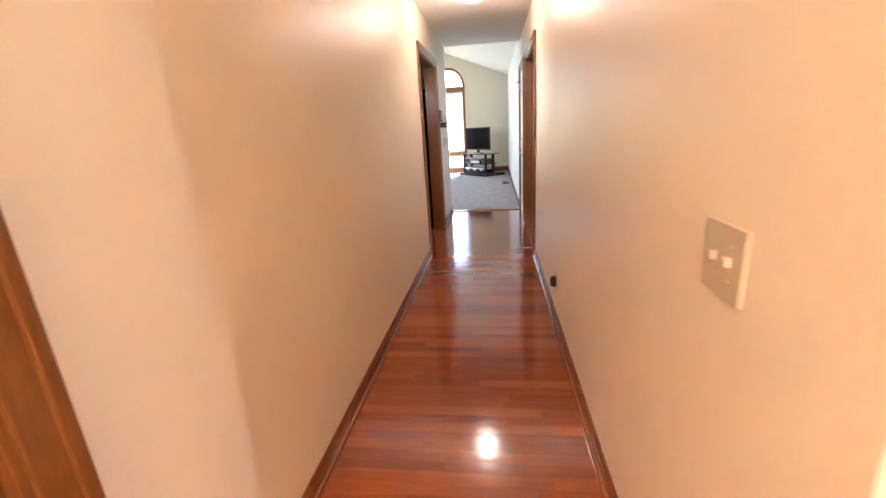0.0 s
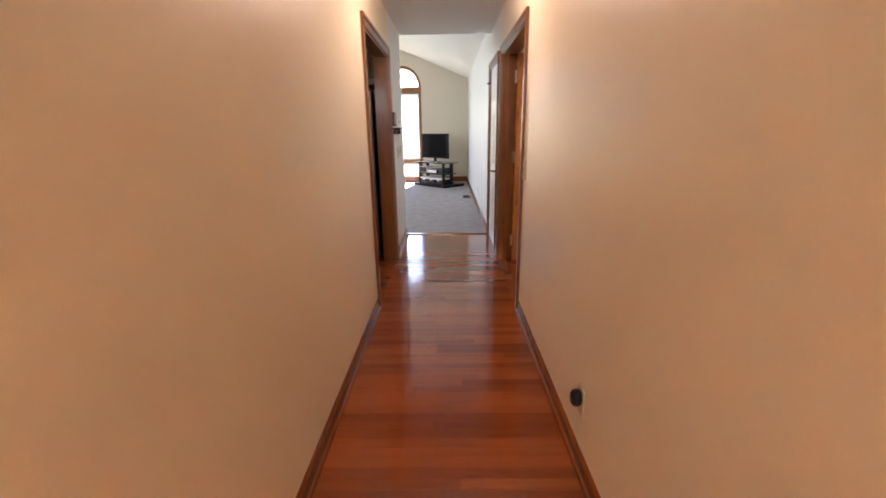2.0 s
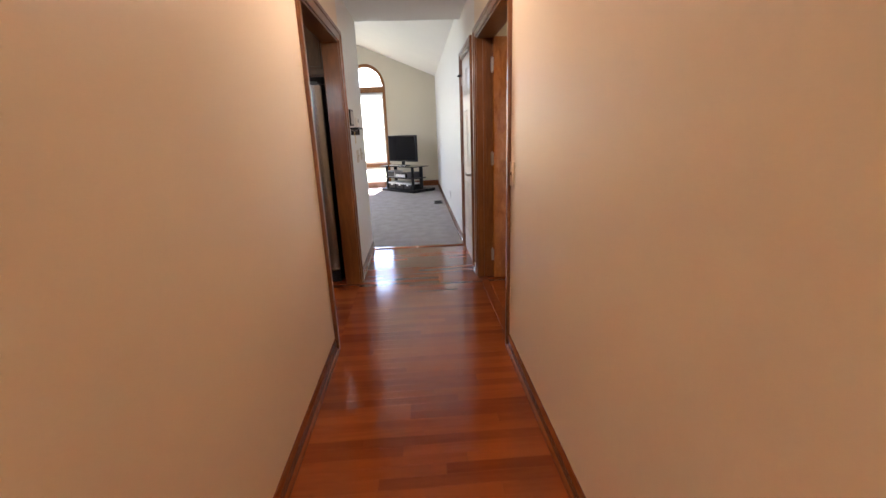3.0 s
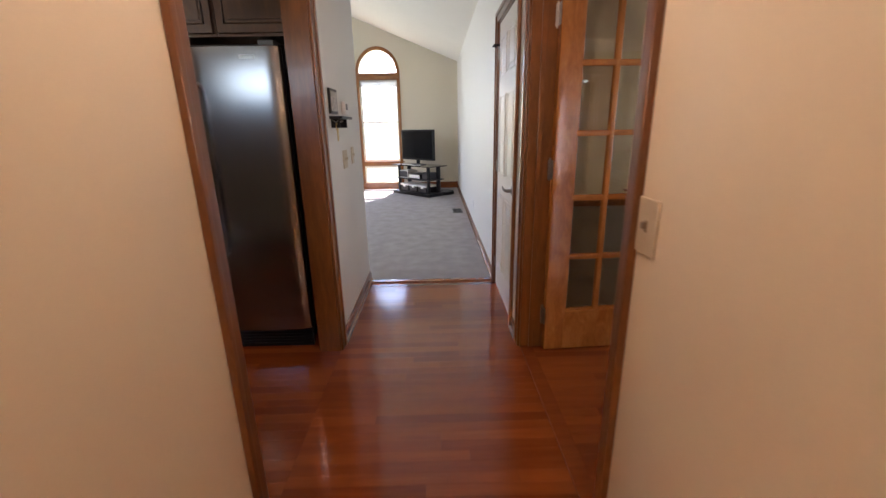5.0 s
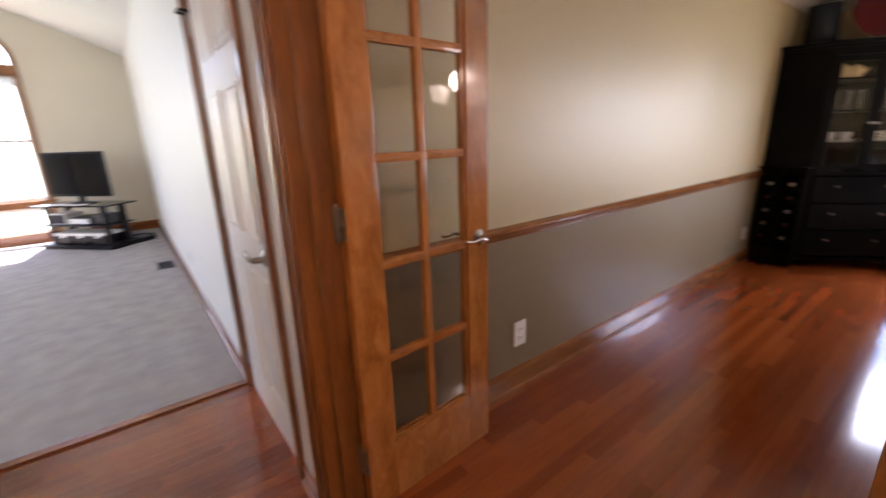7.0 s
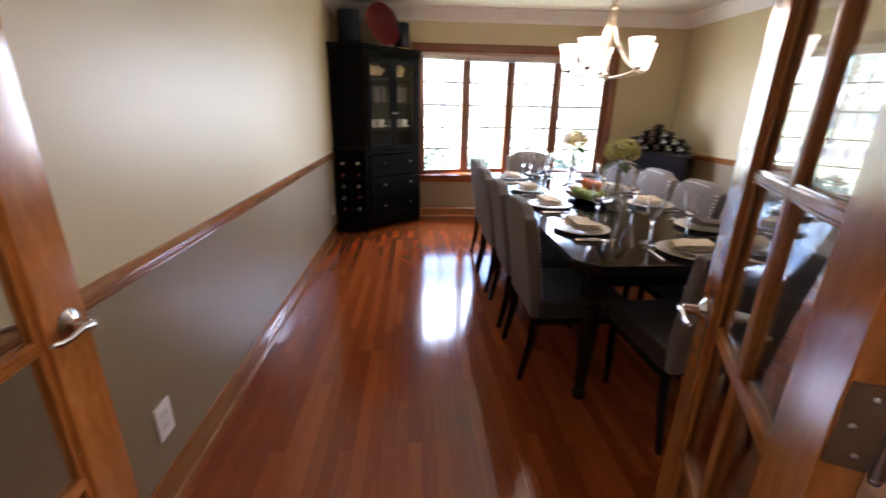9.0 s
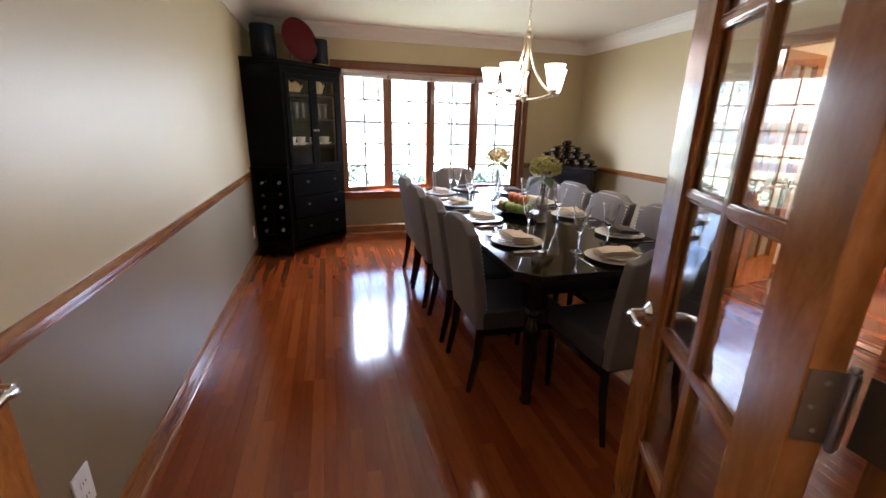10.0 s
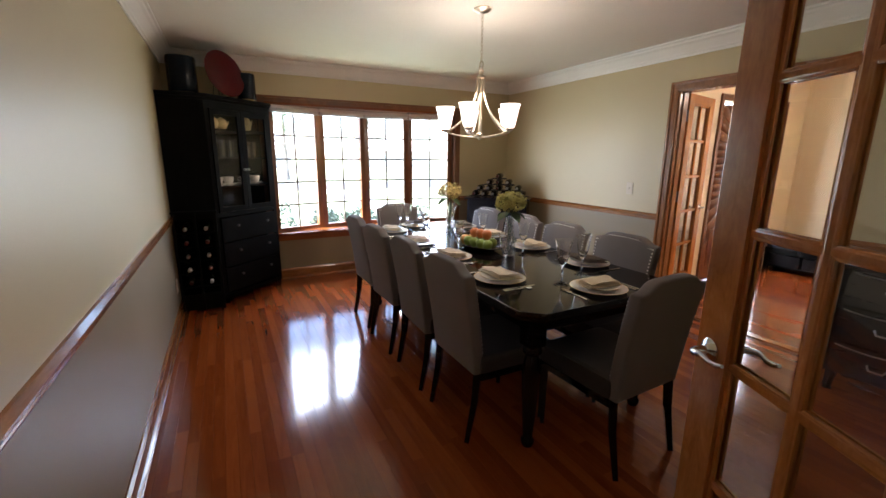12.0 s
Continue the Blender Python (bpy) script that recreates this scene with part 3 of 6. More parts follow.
def casing_bm(axis, face, out, a0, a1, h, w=0.07, d=0.018):
    """Stepped casing round an opening on one face of a wall."""
    bm = bmesh.new()
    def b(p0, p1, z0, z1, dd):
        f0, f1 = sorted((face, face + out * dd))
        if axis == "y":
            add_box(bm, f0, p0, z0, f1, p1, z1, bevel=0.004)
        else:
            add_box(bm, p0, f0, z0, p1, f1, z1, bevel=0.004)
    for s, a in ((-1, a0), (1, a1)):
        e = a + s * w
        b(*sorted((a - s * 0.005, e)), 0, h + w, d * 0.75)
        b(*sorted((e - s * 0.024, e + s * 0.001)), 0, h + w + 0.001, d * 1.25)
    b(a0 - w, a1 + w, h - 0.005, h + w, d * 0.76)
    b(a0 - w, a1 + w, h + w - 0.024, h + w + 0.0015, d * 1.26)
    return bm


def jamb_bm(axis, f0, f1, a0, a1, h, d=0.018, stop=None):
    bm = bmesh.new()
    def b(p0, p1, z0, z1, g0=f0, g1=f1):
        if axis == "y":
            add_box(bm, g0, p0, z0, g1, p1, z1, bevel=0.002)
        else:
            add_box(bm, p0, g0, z0, p1, g1, z1, bevel=0.002)
    b(a0 - 0.001, a0 + d, 0, h)
    b(a1 - d, a1 + 0.001, 0, h)
    b(a0 + d, a1 - d, h - d, h + 0.001)
    if stop:
        b(a0 + d, a0 + d + 0.012, 0, h - d, *stop)
        b(a1 - d - 0.012, a1 - d, 0, h - d, *stop)
    return bm


def doorway(name, axis, f0, f1, a0, a1, mat, label, faces=(1, 1), stop=None, h=DOOR_H, w=0.07):
    d = thing(name, label, "door frame", kind="structure")
    if faces[0]:
        part("casing", casing_bm(axis, f0, -1, a0, a1, h, w), mat, d)
    if faces[1]:
        part("casing", casing_bm(axis, f1, 1, a0, a1, h, w), mat, d)
    part("jamb", jamb_bm(axis, f0 - 0.001, f1 + 0.001, a0, a1, h, stop=stop), mat, d)
    return d


doorway("door_frame_kitchen", "y", HL - 0.12, HL, KX0 + 0.06, KX1, DARKTRIM, "dark stained wooden frame of the kitchen opening")
dframe = doorway("door_frame_dining", "y", HR, DW, FX0, FX1, DARKTRIM, "stained wooden frame of the double French doors", stop=(HR + 0.05, HR + 0.075), w=0.056)
doorway("door_frame_foyer", "x", DS - 0.12, DS, SX0, SX1, TRIM, "amber wooden frame of the foyer doorway", stop=(DS - 0.06, DS - 0.04))
doorway("door_frame_bedroom", "y", HL - 0.12, HL, 1.50, 2.302, DARKTRIM, "dark stained wooden door frame in the hall", stop=(HL - 0.09, HL - 0.0585))
doorway("door_frame_closet", "y", HR, HR + 0.12, 7.60, 8.38, DARKTRIM, "stained wooden frame round the closet door", faces=(1, 0), w=0.06)


# ---- bow window of the dining room ----
BOW = [(DE + 0.06, 6.50), (DE + 0.225, 5.915), (DE + 0.30, 5.33), (DE + 0.225, 4.745), (DE + 0.06, 4.16)]
# darker hall wood on this frame puts its backlit shade into the colour
win = thing("window_1", "four-light wooden bow window with slim grilles, above the lawn", "window", kind="structure")
part("casing", boxes((DE - 0.018, WIN[0] - 0.07, 0.52, DE, WIN[0] + 0.005, 2.07), (DE - 0.018, WIN[1] - 0.005, 0.52, DE, WIN[1] + 0.07, 2.07),
                     (DE - 0.019, WIN[0] - 0.07, 1.998, DE, WIN[1] + 0.07, 2.075), (DE - 0.026, WIN[0] - 0.072, 2.052, DE, WIN[1] + 0.072, 2.078), bevel=0.004), DARKTRIM, win)


def bow_outline(out):
    return [(DE - 0.02, WIN[0])] + [(DE - 0.02, WIN[1])] + [(x + out, y) for x, y in BOW]


part("window_sill", prism(bow_outline(0.06), 0.525, 0.555), DARKTRIM_H, win)
part("head_board", prism(bow_outline(0.06), 1.985, 2.01), DARKTRIM_H, win)
part("sill_apron", boxes((DE - 0.016, WIN[0] - 0.03, 0.46, DE, WIN[1] + 0.03, 0.526), (DE - 0.045, WIN[0] - 0.04, 0.528, DE + 0.01, WIN[1] + 0.04, 0.5525), bevel=0.005), DARKTRIM_H, win)
for (xa, ya), (xb, yb) in zip(BOW, BOW[1:]):
    L = math.hypot(xb - xa, yb - ya)
    m = pose(xa, ya, 0, 0, 0, math.degrees(math.atan2(yb - ya, xb - xa)))
    sash = part("sash", boxes((0.0, -0.03, 0.55, 0.06, 0.03, 1.99), (L - 0.06, -0.03, 0.55, L, 0.03, 1.99), (0.06, -0.028, 0.555, L - 0.06, 0.028, 0.60),
                              (0.06, -0.028, 1.93, L - 0.06, 0.028, 1.988), bevel=0.004), DARKTRIM, win, m=m)
    bm = bmesh.new()
    add_box(bm, L / 2 - 0.0095, -0.007, 0.60, L / 2 + 0.0095, 0.007, 1.93)
    for k in range(1, 5):
        z = 0.60 + 1.33 * k / 5
        add_box(bm, 0.06, -0.0065, z - 0.0095, L - 0.06, 0.0065, z + 0.0095)
    part("grille", bm, GRILLE, sash, "slim tan window grille")
    pane = part("pane", boxes((0.04, 0.010, 0.595, L - 0.04, 0.014, 1.935)), GLASS, sash)
    pane.visible_shadow = False
    bl = bmesh.new()
    add_box(bl, 0.01, -0.085, 1.945, L - 0.01, -0.035, 1.984, bevel=0.006)
    for k in range(4):
        add_box(bl, 0.015, -0.08, 1.912 + 0.0085 * k, L - 0.015, -0.037, 1.9165 + 0.0085 * k)
    part("blind", bl, BLIND, win, "white pleated blind drawn fully up", m=m)
part("side_jamb", boxes((DE - 0.002, WIN[0], 0.556, DE + 0.10, WIN[0] + 0.014, 1.984), (DE - 0.002, WIN[1] - 0.014, 0.556, DE + 0.10, WIN[1], 1.984), bevel=0.002), DARKTRIM, win)
structure("bow_roof", prism([(DE + 0.15, WIN[0] - 0.05), (DE + 0.15, WIN[1] + 0.05)] + [(x + 0.12, y) for x, y in BOW], 2.012, 2.30), ROOF, "dark shingled roof over the bow window", "roof")
structure("bow_skirt", prism([(DE + 0.15, WIN[0])] + [(DE + 0.15, WIN[1])] + [(x + 0.07, y) for x, y in BOW], -0.3, 0.523), BRICKWALL, "brick base under the bow window", "wall")

# ---- arched window of the living room ----
win2 = thing("window_2", "tall wooden window with an arched transom, overexposed by daylight", "window", kind="structure")
R0, R1, SP = LWR, LWR + 0.065, 2.38
arch = bmesh.new()
a_in = [(LWX + R0 * math.cos(math.pi * i / 24), SP + 0.43 * math.sin(math.pi * i / 24)) for i in range(25)]
a_out = [(LWX + R1 * math.cos(math.pi * i / 24), SP + 0.50 * math.sin(math.pi * i / 24)) for i in range(25)]
for i in range(24):
    add_prism(arch, [a_in[i], a_out[i], a_out[i + 1], a_in[i + 1]], LB - 0.022, LB, "y")
bmesh.ops.recalc_face_normals(arch, faces=arch.faces)
part("arch_casing", arch, TRIM, win2)
part("casing", boxes((LWX - R1, LB - 0.02, 0.11, LWX - R0, LB, SP), (LWX + R0, LB - 0.02, 0.11, LWX + R1, LB, SP), (LWX - R0, LB - 0.019, 0.11, LWX + R0, LB, 0.145), (LWX - R1, LB - 0.021, 2.245, LWX + R1, LB, 2.30), (LWX - R1, LB - 0.021, 2.33, LWX + R1, LB, SP), bevel=0.004), TRIM, win2)
part("transom_bar", boxes((LWX - R1, LB - 0.016, 2.298, LWX + R1, LB + 0.10, 2.332), (LWX - R0, LB, 2.2445, LWX + R0, LB + 0.15, 2.381)), TRIM_H, win2)
part("window_sill", boxes((LWX - R1 - 0.03, LB - 0.05, 0.575, LWX + R1 + 0.03, LB + 0.14, 0.602), (LWX - R1, LB - 0.015, 0.51, LWX + R1, LB, 0.574), bevel=0.004), TRIM_H, win2)
part("window_frame", boxes((LWX - R0, LB + 0.05, 0.60, LWX - R0 + 0.035, LB + 0.09, 2.245), (LWX + R0 - 0.035, LB + 0.05, 0.60, LWX + R0, LB + 0.09, 2.245), (LWX - R0, LB + 0.051, 0.602, LWX + R0, LB + 0.089, 0.645),
                           (LWX - R0, LB + 0.051, 2.205, LWX + R0, LB + 0.089, 2.2445), (LWX - R0, LB + 0.045, 1.395, LWX + R0, LB + 0.092, 1.435), bevel=0.003), WHITEPLASTIC, win2)
p = part("pane", boxes((LWX - R0 + 0.03, LB + 0.068, 0.64, LWX + R0 - 0.03, LB + 0.072, 2.21)), GLASS, win2)
p.visible_shadow = False
p = part("arch_pane", prism([(LWX + (R0 - 0.005) * math.cos(math.pi * i / 24), SP + 0.42 * math.sin(math.pi * i / 24)) for i in range(25)], LB + 0.068, LB + 0.072, "y"), GLASS, win2)
p.visible_shadow = False
# added glazing in place of the sunlit wall under the sill
part("bright_wall_frame", boxes((LWX - R0, LB + 0.05, 0.14, LWX - R0 + 0.035, LB + 0.09, 0.49), (LWX + R0 - 0.035, LB + 0.05, 0.14, LWX + R0, LB + 0.09, 0.49),
                          (LWX - R0 + 0.035, LB + 0.051, 0.14, LWX + R0 - 0.035, LB + 0.089, 0.18), (LWX - R0 + 0.035, LB + 0.051, 0.45, LWX + R0 - 0.035, LB + 0.089, 0.49), bevel=0.003), WHITEPLASTIC, win2)
p = part("bright_wall_pane", boxes((LWX - R0 + 0.03, LB + 0.068, 0.175, LWX + R0 - 0.03, LB + 0.072, 0.455)), GLASS, win2)
p.visible_shadow = False
part("blind", boxes(*[(LWX - R0 + 0.01, LB + 0.008, 2.12 + 0.018 * k, LWX + R0 - 0.01, LB + 0.045, 2.134 + 0.018 * k) for k in range(6)], bevel=0.002), BLIND, win2, "white blind drawn up")


# ---- doors ----
LEAF_W, LEAF_H = 0.612, 2.02
ROWS = [0.25, 0.583, 0.92, 1.26, 1.60, 1.935]


def lever(parent, m, mat=CHROME):
    """A lever handle: rose, neck and a slightly drooping grip along -x, out to -y."""
    bm = bmesh.new()
    rose = bmesh.new()
    add_lathe(rose, [(0, 0), (0.032, 0), (0.033, 0.004), (0.026, 0.010), (0.013, 0.016), (0.011, 0.046), (0, 0.046)], 20)
    rot = Matrix.Rotation(radians(90), 4, "X")
    for v in rose.verts:
        v.co = rot @ v.co
    add_tube(bm, [(0, -0.030, 0), (-0.004, -0.048, 0.001), (-0.018, -0.055, 0.004), (-0.045, -0.055, 0.010), (-0.072, -0.052, 0.004), (-0.096, -0.050, 0.006), (-0.112, -0.049, 0.013)], [0.0095, 0.0095, 0.0095, 0.008, 0.0065, 0.0075, 0.005], 10)
    bmesh.ops.recalc_face_normals(rose, faces=rose.faces)
    bmesh.ops.recalc_face_normals(bm, faces=bm.faces)
    h = part("handle", bm, mat, parent, "chrome lever handle", m=m)
    part("rose", rose, mat, h)
    return h


def french_leaf(m, label):
    """One leaf, hinged at its origin, along +x, its thickness about y = 0."""
    d = thing("french_door", label, "door", m, "French door leaves")
    W, H, S, T = LEAF_W, LEAF_H, 0.112, 0.021
    for name, b in (("stile", (0, -T, 0.008, S, T, H)), ("stile", (W - S, -T, 0.008, W, T, H)), ("bottom_rail", (S, -T, 0.008, W - S, T, ROWS[0])), ("top_rail", (S, -T, ROWS[-1], W - S, T, H))):
        part(name, boxes(b, bevel=0.003), LEAFWOOD, d)
    mun = []
    for z in ROWS[1:-1]:
        mun.append((S, -0.013, z - 0.011, W - S, 0.013, z + 0.011))
    part("muntin", boxes((W / 2 - 0.011, -0.0135, ROWS[0], W / 2 + 0.011, 0.0135, ROWS[-1]), bevel=0.005), LEAFWOOD, d)
    for b in mun:
        part("muntin", boxes(b, bevel=0.005), LEAFWOOD, d)
    for z0, z1 in zip(ROWS, ROWS[1:]):
        for x0, x1 in ((S, W / 2), (W / 2, W - S)):
            bead = bmesh.new()
            for s in (-1, 1):
                y0, y1 = sorted((s * 0.004, s * 0.012))
                add_box(bead, x0, y0, z0, x0 + 0.015, y1, z1, bevel=0.003)
                add_box(bead, x1 - 0.015, y0, z0, x1, y1, z1, bevel=0.003)
                add_box(bead, x0 + 0.015, y0, z0, x1 - 0.015, y1, z0 + 0.015, bevel=0.003)
                add_box(bead, x0 + 0.015, y0, z1 - 0.015, x1 - 0.015, y1, z1, bevel=0.003)
            pane = part("pane", boxes((x0 + 0.001, -0.002, z0 + 0.001, x1 - 0.001, 0.002, z1 - 0.001)), GLASS, d, "clear glass pane")
            pane.visible_shadow = False
            part("glazing_bead", bead, LEAFWOOD, pane)
    lever(d, pose(W - 0.055, -T, 0.935))
    lever(d, pose(W - 0.055, T, 0.935) @ Matrix.Scale(-1, 4, (0, 1, 0)))
    for z in (0.22, 1.075, 1.82):
        hb = bmesh.new()
        add_tube(hb, [(-0.004, T + 0.005, z - 0.052), (-0.004, T + 0.005, z + 0.052)], 0.0065, 12)
        for e in (-0.056, 0.056):
            add_ball(hb, -0.004, T + 0.005, z + e, 0.006, 0.9)
        add_box(hb, -0.014, T + 0.004, z - 0.05, -0.004, T + 0.007, z + 0.05, bevel=0.001)
        add_box(hb, -0.0025, -T + 0.003, z - 0.05, 0.0005, T + 0.005, z + 0.05)
        for e in (-0.034, 0.0, 0.034):
            add_ball(hb, -0.0022, 0.004 * (1 if e else -1.5), z + e, 0.0045, 0.9)
        part("hinge", hb, NAIL, d, "brushed steel butt hinge")
    return d


french_leaf(pose(0.630, 7.246, 0, 0, 0, 3.8), "amber ten-light French door leaf standing open against the dining room wall")
# the near leaf is mirrored: hinged at the other jamb
near = french_leaf(pose(0.691, 6.099, 0, 0, 0, -25.8) @ Matrix.Scale(-1, 4, (0, 1, 0)), "amber ten-light French door leaf standing open into the dining room")
for z in (0.22, 1.075, 1.82):
    hp = bmesh.new()
    add_box(hp, 0.612, FX0 + 0.017, z - 0.05, 0.668, FX0 + 0.0215, z + 0.05, bevel=0.001)
    for x, e in ((0.626, -0.032), (0.640, 0.0), (0.626, 0.032)):
        add_ball(hp, x, FX0 + 0.0215, z + e, 0.0045, 0.6)
    # darker than the leaf's hinges, to paint the shade here
    part("hinge_plate", hp, SHADED_HINGE, dframe, "hinge plate on the jamb, coloured dark brown for shade")
far = french_leaf(pose(3.150, DS - 0.135, 0, 0, 0, -78), "amber ten-light French door leaf standing open in the foyer")


def panel_door(name, W, H, mat, panels, label, m, T=0.018):
    d = thing(name, label, "door", m)
    part("slab", boxes((0, -T, 0.01, W, T - 0.006, H), bevel=0.002), mat, d)
    for x0, x1, z0, z1 in panels:
        bm = bmesh.new()
        add_box(bm, x0, -T - 0.006, z0, x0 + 0.014, -T + 0.001, z1, bevel=0.003)
        add_box(bm, x1 - 0.014, -T - 0.006, z0, x1, -T + 0.001, z1, bevel=0.003)
        add_box(bm, x0 + 0.014, -T - 0.006, z0, x1 - 0.014, -T + 0.001, z0 + 0.014, bevel=0.003)
        add_box(bm, x0 + 0.014, -T - 0.006, z1 - 0.014, x1 - 0.014, -T + 0.001, z1, bevel=0.003)
        add_box(bm, x0 + 0.034, -T - 0.005, z0 + 0.034, x1 - 0.034, -T + 0.001, z1 - 0.034, bevel=0.0045)
        part("panel", bm, mat, d)
    return d


six = [(0.10, 0.345, z0, z1) for z0, z1 in ((0.22, 0.80), (0.95, 1.52), (1.65, 1.90))] + [(0.415, 0.66, z0, z1) for z0, z1 in ((0.22, 0.80), (0.95, 1.52), (1.65, 1.90))]
# hinge on the far side; local x runs back towards the camera
cd = panel_door("closet_door", 0.738, 2.014, DOOR_WHITE, six, "white six-panel closet door, closed, with a lever handle", pose(HR + 0.022, 8.359, 0, 0, 0, -90))
lever(cd, pose(0.68, -0.018, 0.90), NAIL)
for z in (0.2, 1.0, 1.82):
    part("hinge", tube([(-0.004, -0.024, z - 0.045), (-0.004, -0.024, z + 0.045)], 0.006), NAIL, cd)
part("safety_latch", tube([(0.02, -0.02, 1.87), (0.01, -0.06, 1.875), (-0.03, -0.065, 1.87), (-0.04, -0.022, 1.868)], 0.006), BLACK, cd, "dark flip latch high on the door")
bd = panel_door("bedroom_door", 0.764, 2.014, DARKTRIM, [(0.11, 0.35, 0.2, 0.9), (0.43, 0.67, 0.2, 0.9), (0.11, 0.35, 1.05, 1.88), (0.43, 0.67, 1.05, 1.88)], "dark stained panel door, closed, beside the hall", pose(HL - 0.045, 1.52, 0, 0, 0, 90))
for z in (0.2, 1.0, 1.82):
    part("hinge", tube([(0.764, -0.026, z - 0.045), (0.764, -0.026, z + 0.045)], 0.007), DARKSTEEL, bd, "dark steel hinge")

# front door with an oval light, and its sidelight
fd = thing("front_door", "dark wooden front door with an oval leaded glass light", "door", pose(3.47, 1.14, 0, 0, 0, 90))
# local x runs along +y of the room; local +y faces the foyer
OV = (0.46, 1.30, 0.185, 0.50)
bm = bmesh.new()
N = 40
ring = [(OV[0] + (OV[2]) * math.cos(2 * math.pi * i / N), OV[1] + OV[3] * math.sin(2 * math.pi * i / N)) for i in range(N)]


def rim(i):
    a = 2 * math.pi * i / N
    c, s = math.cos(a), math.sin(a)
    k = min(0.46 / max(abs(c), 1e-6), (0.72 if s > 0 else 1.29) / max(abs(s), 1e-6))
    return (OV[0] + k * c, OV[1] + k * s)


for i in range(N):
    add_prism(bm, [ring[i], rim(i), rim(i + 1), ring[(i + 1) % N]], -0.022, 0.022, "y")
bmesh.ops.recalc_face_normals(bm, faces=bm.faces)
part("slab", bm, FRONTDOOR, fd)
part("oval_moulding", tube([(x, 0.024, z) for x, z in ring], 0.016, 8, True), FRONTDOOR, fd)
gp = part("oval_pane", prism(ring, -0.004, 0.004, "y"), LEADED, fd, "leaded oval glass")
gp.visible_shadow = False
came = bmesh.new()
for f in (0.35, 0.7):
    add_tube(came, [(OV[0] + OV[2] * f * math.cos(2 * math.pi * i / N), 0.006, OV[1] + OV[3] * f * math.sin(2 * math.pi * i / N)) for i in range(N)], 0.003, 6, True)
for i in range(0, N, 5):
    add_tube(came, [(OV[0] + 0.35 * (ring[i][0] - OV[0]), 0.006, OV[1] + 0.35 * (ring[i][1] - OV[1])), (ring[i][0], 0.006, ring[i][1])], 0.003, 6)
part("leading", came, DARKSTEEL, gp)
for x0, x1 in ((0.09, 0.42), (0.50, 0.83)):
    part("panel", boxes((x0, 0.020, 0.18, x1, 0.029, 0.62), bevel=0.008), FRONTDOOR, fd)
part("carved_scroll", tube([(0.22, 0.024, 1.86), (0.30, 0.026, 1.90), (0.40, 0.026, 1.87), (0.46, 0.026, 1.90), (0.52, 0.026, 1.87), (0.62, 0.026, 1.90), (0.70, 0.024, 1.86)], 0.012, 8), FRONTDOOR, fd)
part("knob", lathe([(0, 0), (0.028, 0), (0.026, 0.01), (0.012, 0.02), (0.012, 0.04), (0.026, 0.05), (0.026, 0.07), (0, 0.078)], 16), BRASS, fd, m=pose(0.07, 0.022, 0.95, -90))
sl = thing("window_3", "narrow sidelight with four panes beside the front door", "window", kind="structure")
part("frame", boxes((3.42, 0.825, 0.0, 3.50, 0.865, 2.06), (3.42, 0.985, 0.0, 3.50, 1.135, 2.06), (3.421, 0.865, 0.0, 3.499, 0.985, 0.22), (3.421, 0.865, 1.88, 3.499, 0.985, 2.06), bevel=0.004), FOYER_PAINT, sl)
part("muntin", boxes(*[(3.45, 0.865, z - 0.009, 3.47, 0.985, z + 0.009) for z in (0.55, 0.88, 1.21, 1.54)]), FOYER_PAINT, sl)
p = part("pane", boxes((3.458, 0.866, 0.221, 3.462, 0.984, 1.879)), GLASS, sl)
p.visible_shadow = False
structure("front_door_casing", casing_bm("y", 3.42, -1, 0.82, 2.10, 2.06, 0.06), FRONTDOOR, "dark stained casing round the front door", "door frame")

# ---- plates, sockets and small things on the walls ----
def wall_plate(name, label, m, w=0.075, h=0.118, kind="switch", toggles=1, mat=PLATE, lever_mat=None):
    """A plate on a wall; local x along the wall, -y out from it."""
    d = thing(name, label, "light switch" if kind == "switch" else "socket", m)
    part("plate", boxes((-w / 2, -0.007, -h / 2, w / 2, 0.0, h / 2), bevel=0.003), mat, d)
    if kind == "switch":
        for k in range(toggles):
            x = (k - (toggles - 1) / 2) * 0.046
            part("toggle", boxes((x - 0.005, -0.018, -0.004, x + 0.005, -0.006, 0.012), bevel=0.002), lever_mat or mat, d)
            # raised strip, no recess; in brown it paints the slot's shade
            part("slot", boxes((x - 0.0065, -0.0078, -0.013, x + 0.0065, -0.0068, 0.015), bevel=0.0003), lever_mat or mat, d)
            part("screw", lathe([(0, 0), (0.004, 0), (0.003, 0.002), (0, 0.002)], 10), mat, d, m=pose(x, -0.0065, 0.03, 90))
            part("screw", lathe([(0, 0), (0.004, 0), (0.003, 0.002), (0, 0.002)], 10), mat, d, m=pose(x, -0.0065, -0.03, 90))
    else:
        for s in (-1, 1):
            part("receptacle", boxes((-0.017, -0.010, s * 0.024 - 0.014, 0.017, -0.006, s * 0.024 + 0.014), bevel=0.004), mat, d)
            part("slot", boxes((-0.008, -0.0106, s * 0.024 - 0.002, -0.005, -0.0095, s * 0.024 + 0.007), (0.005, -0.0106, s * 0.024 - 0.002, 0.008, -0.0095, s * 0.024 + 0.007)), BLACK, d)
    return d


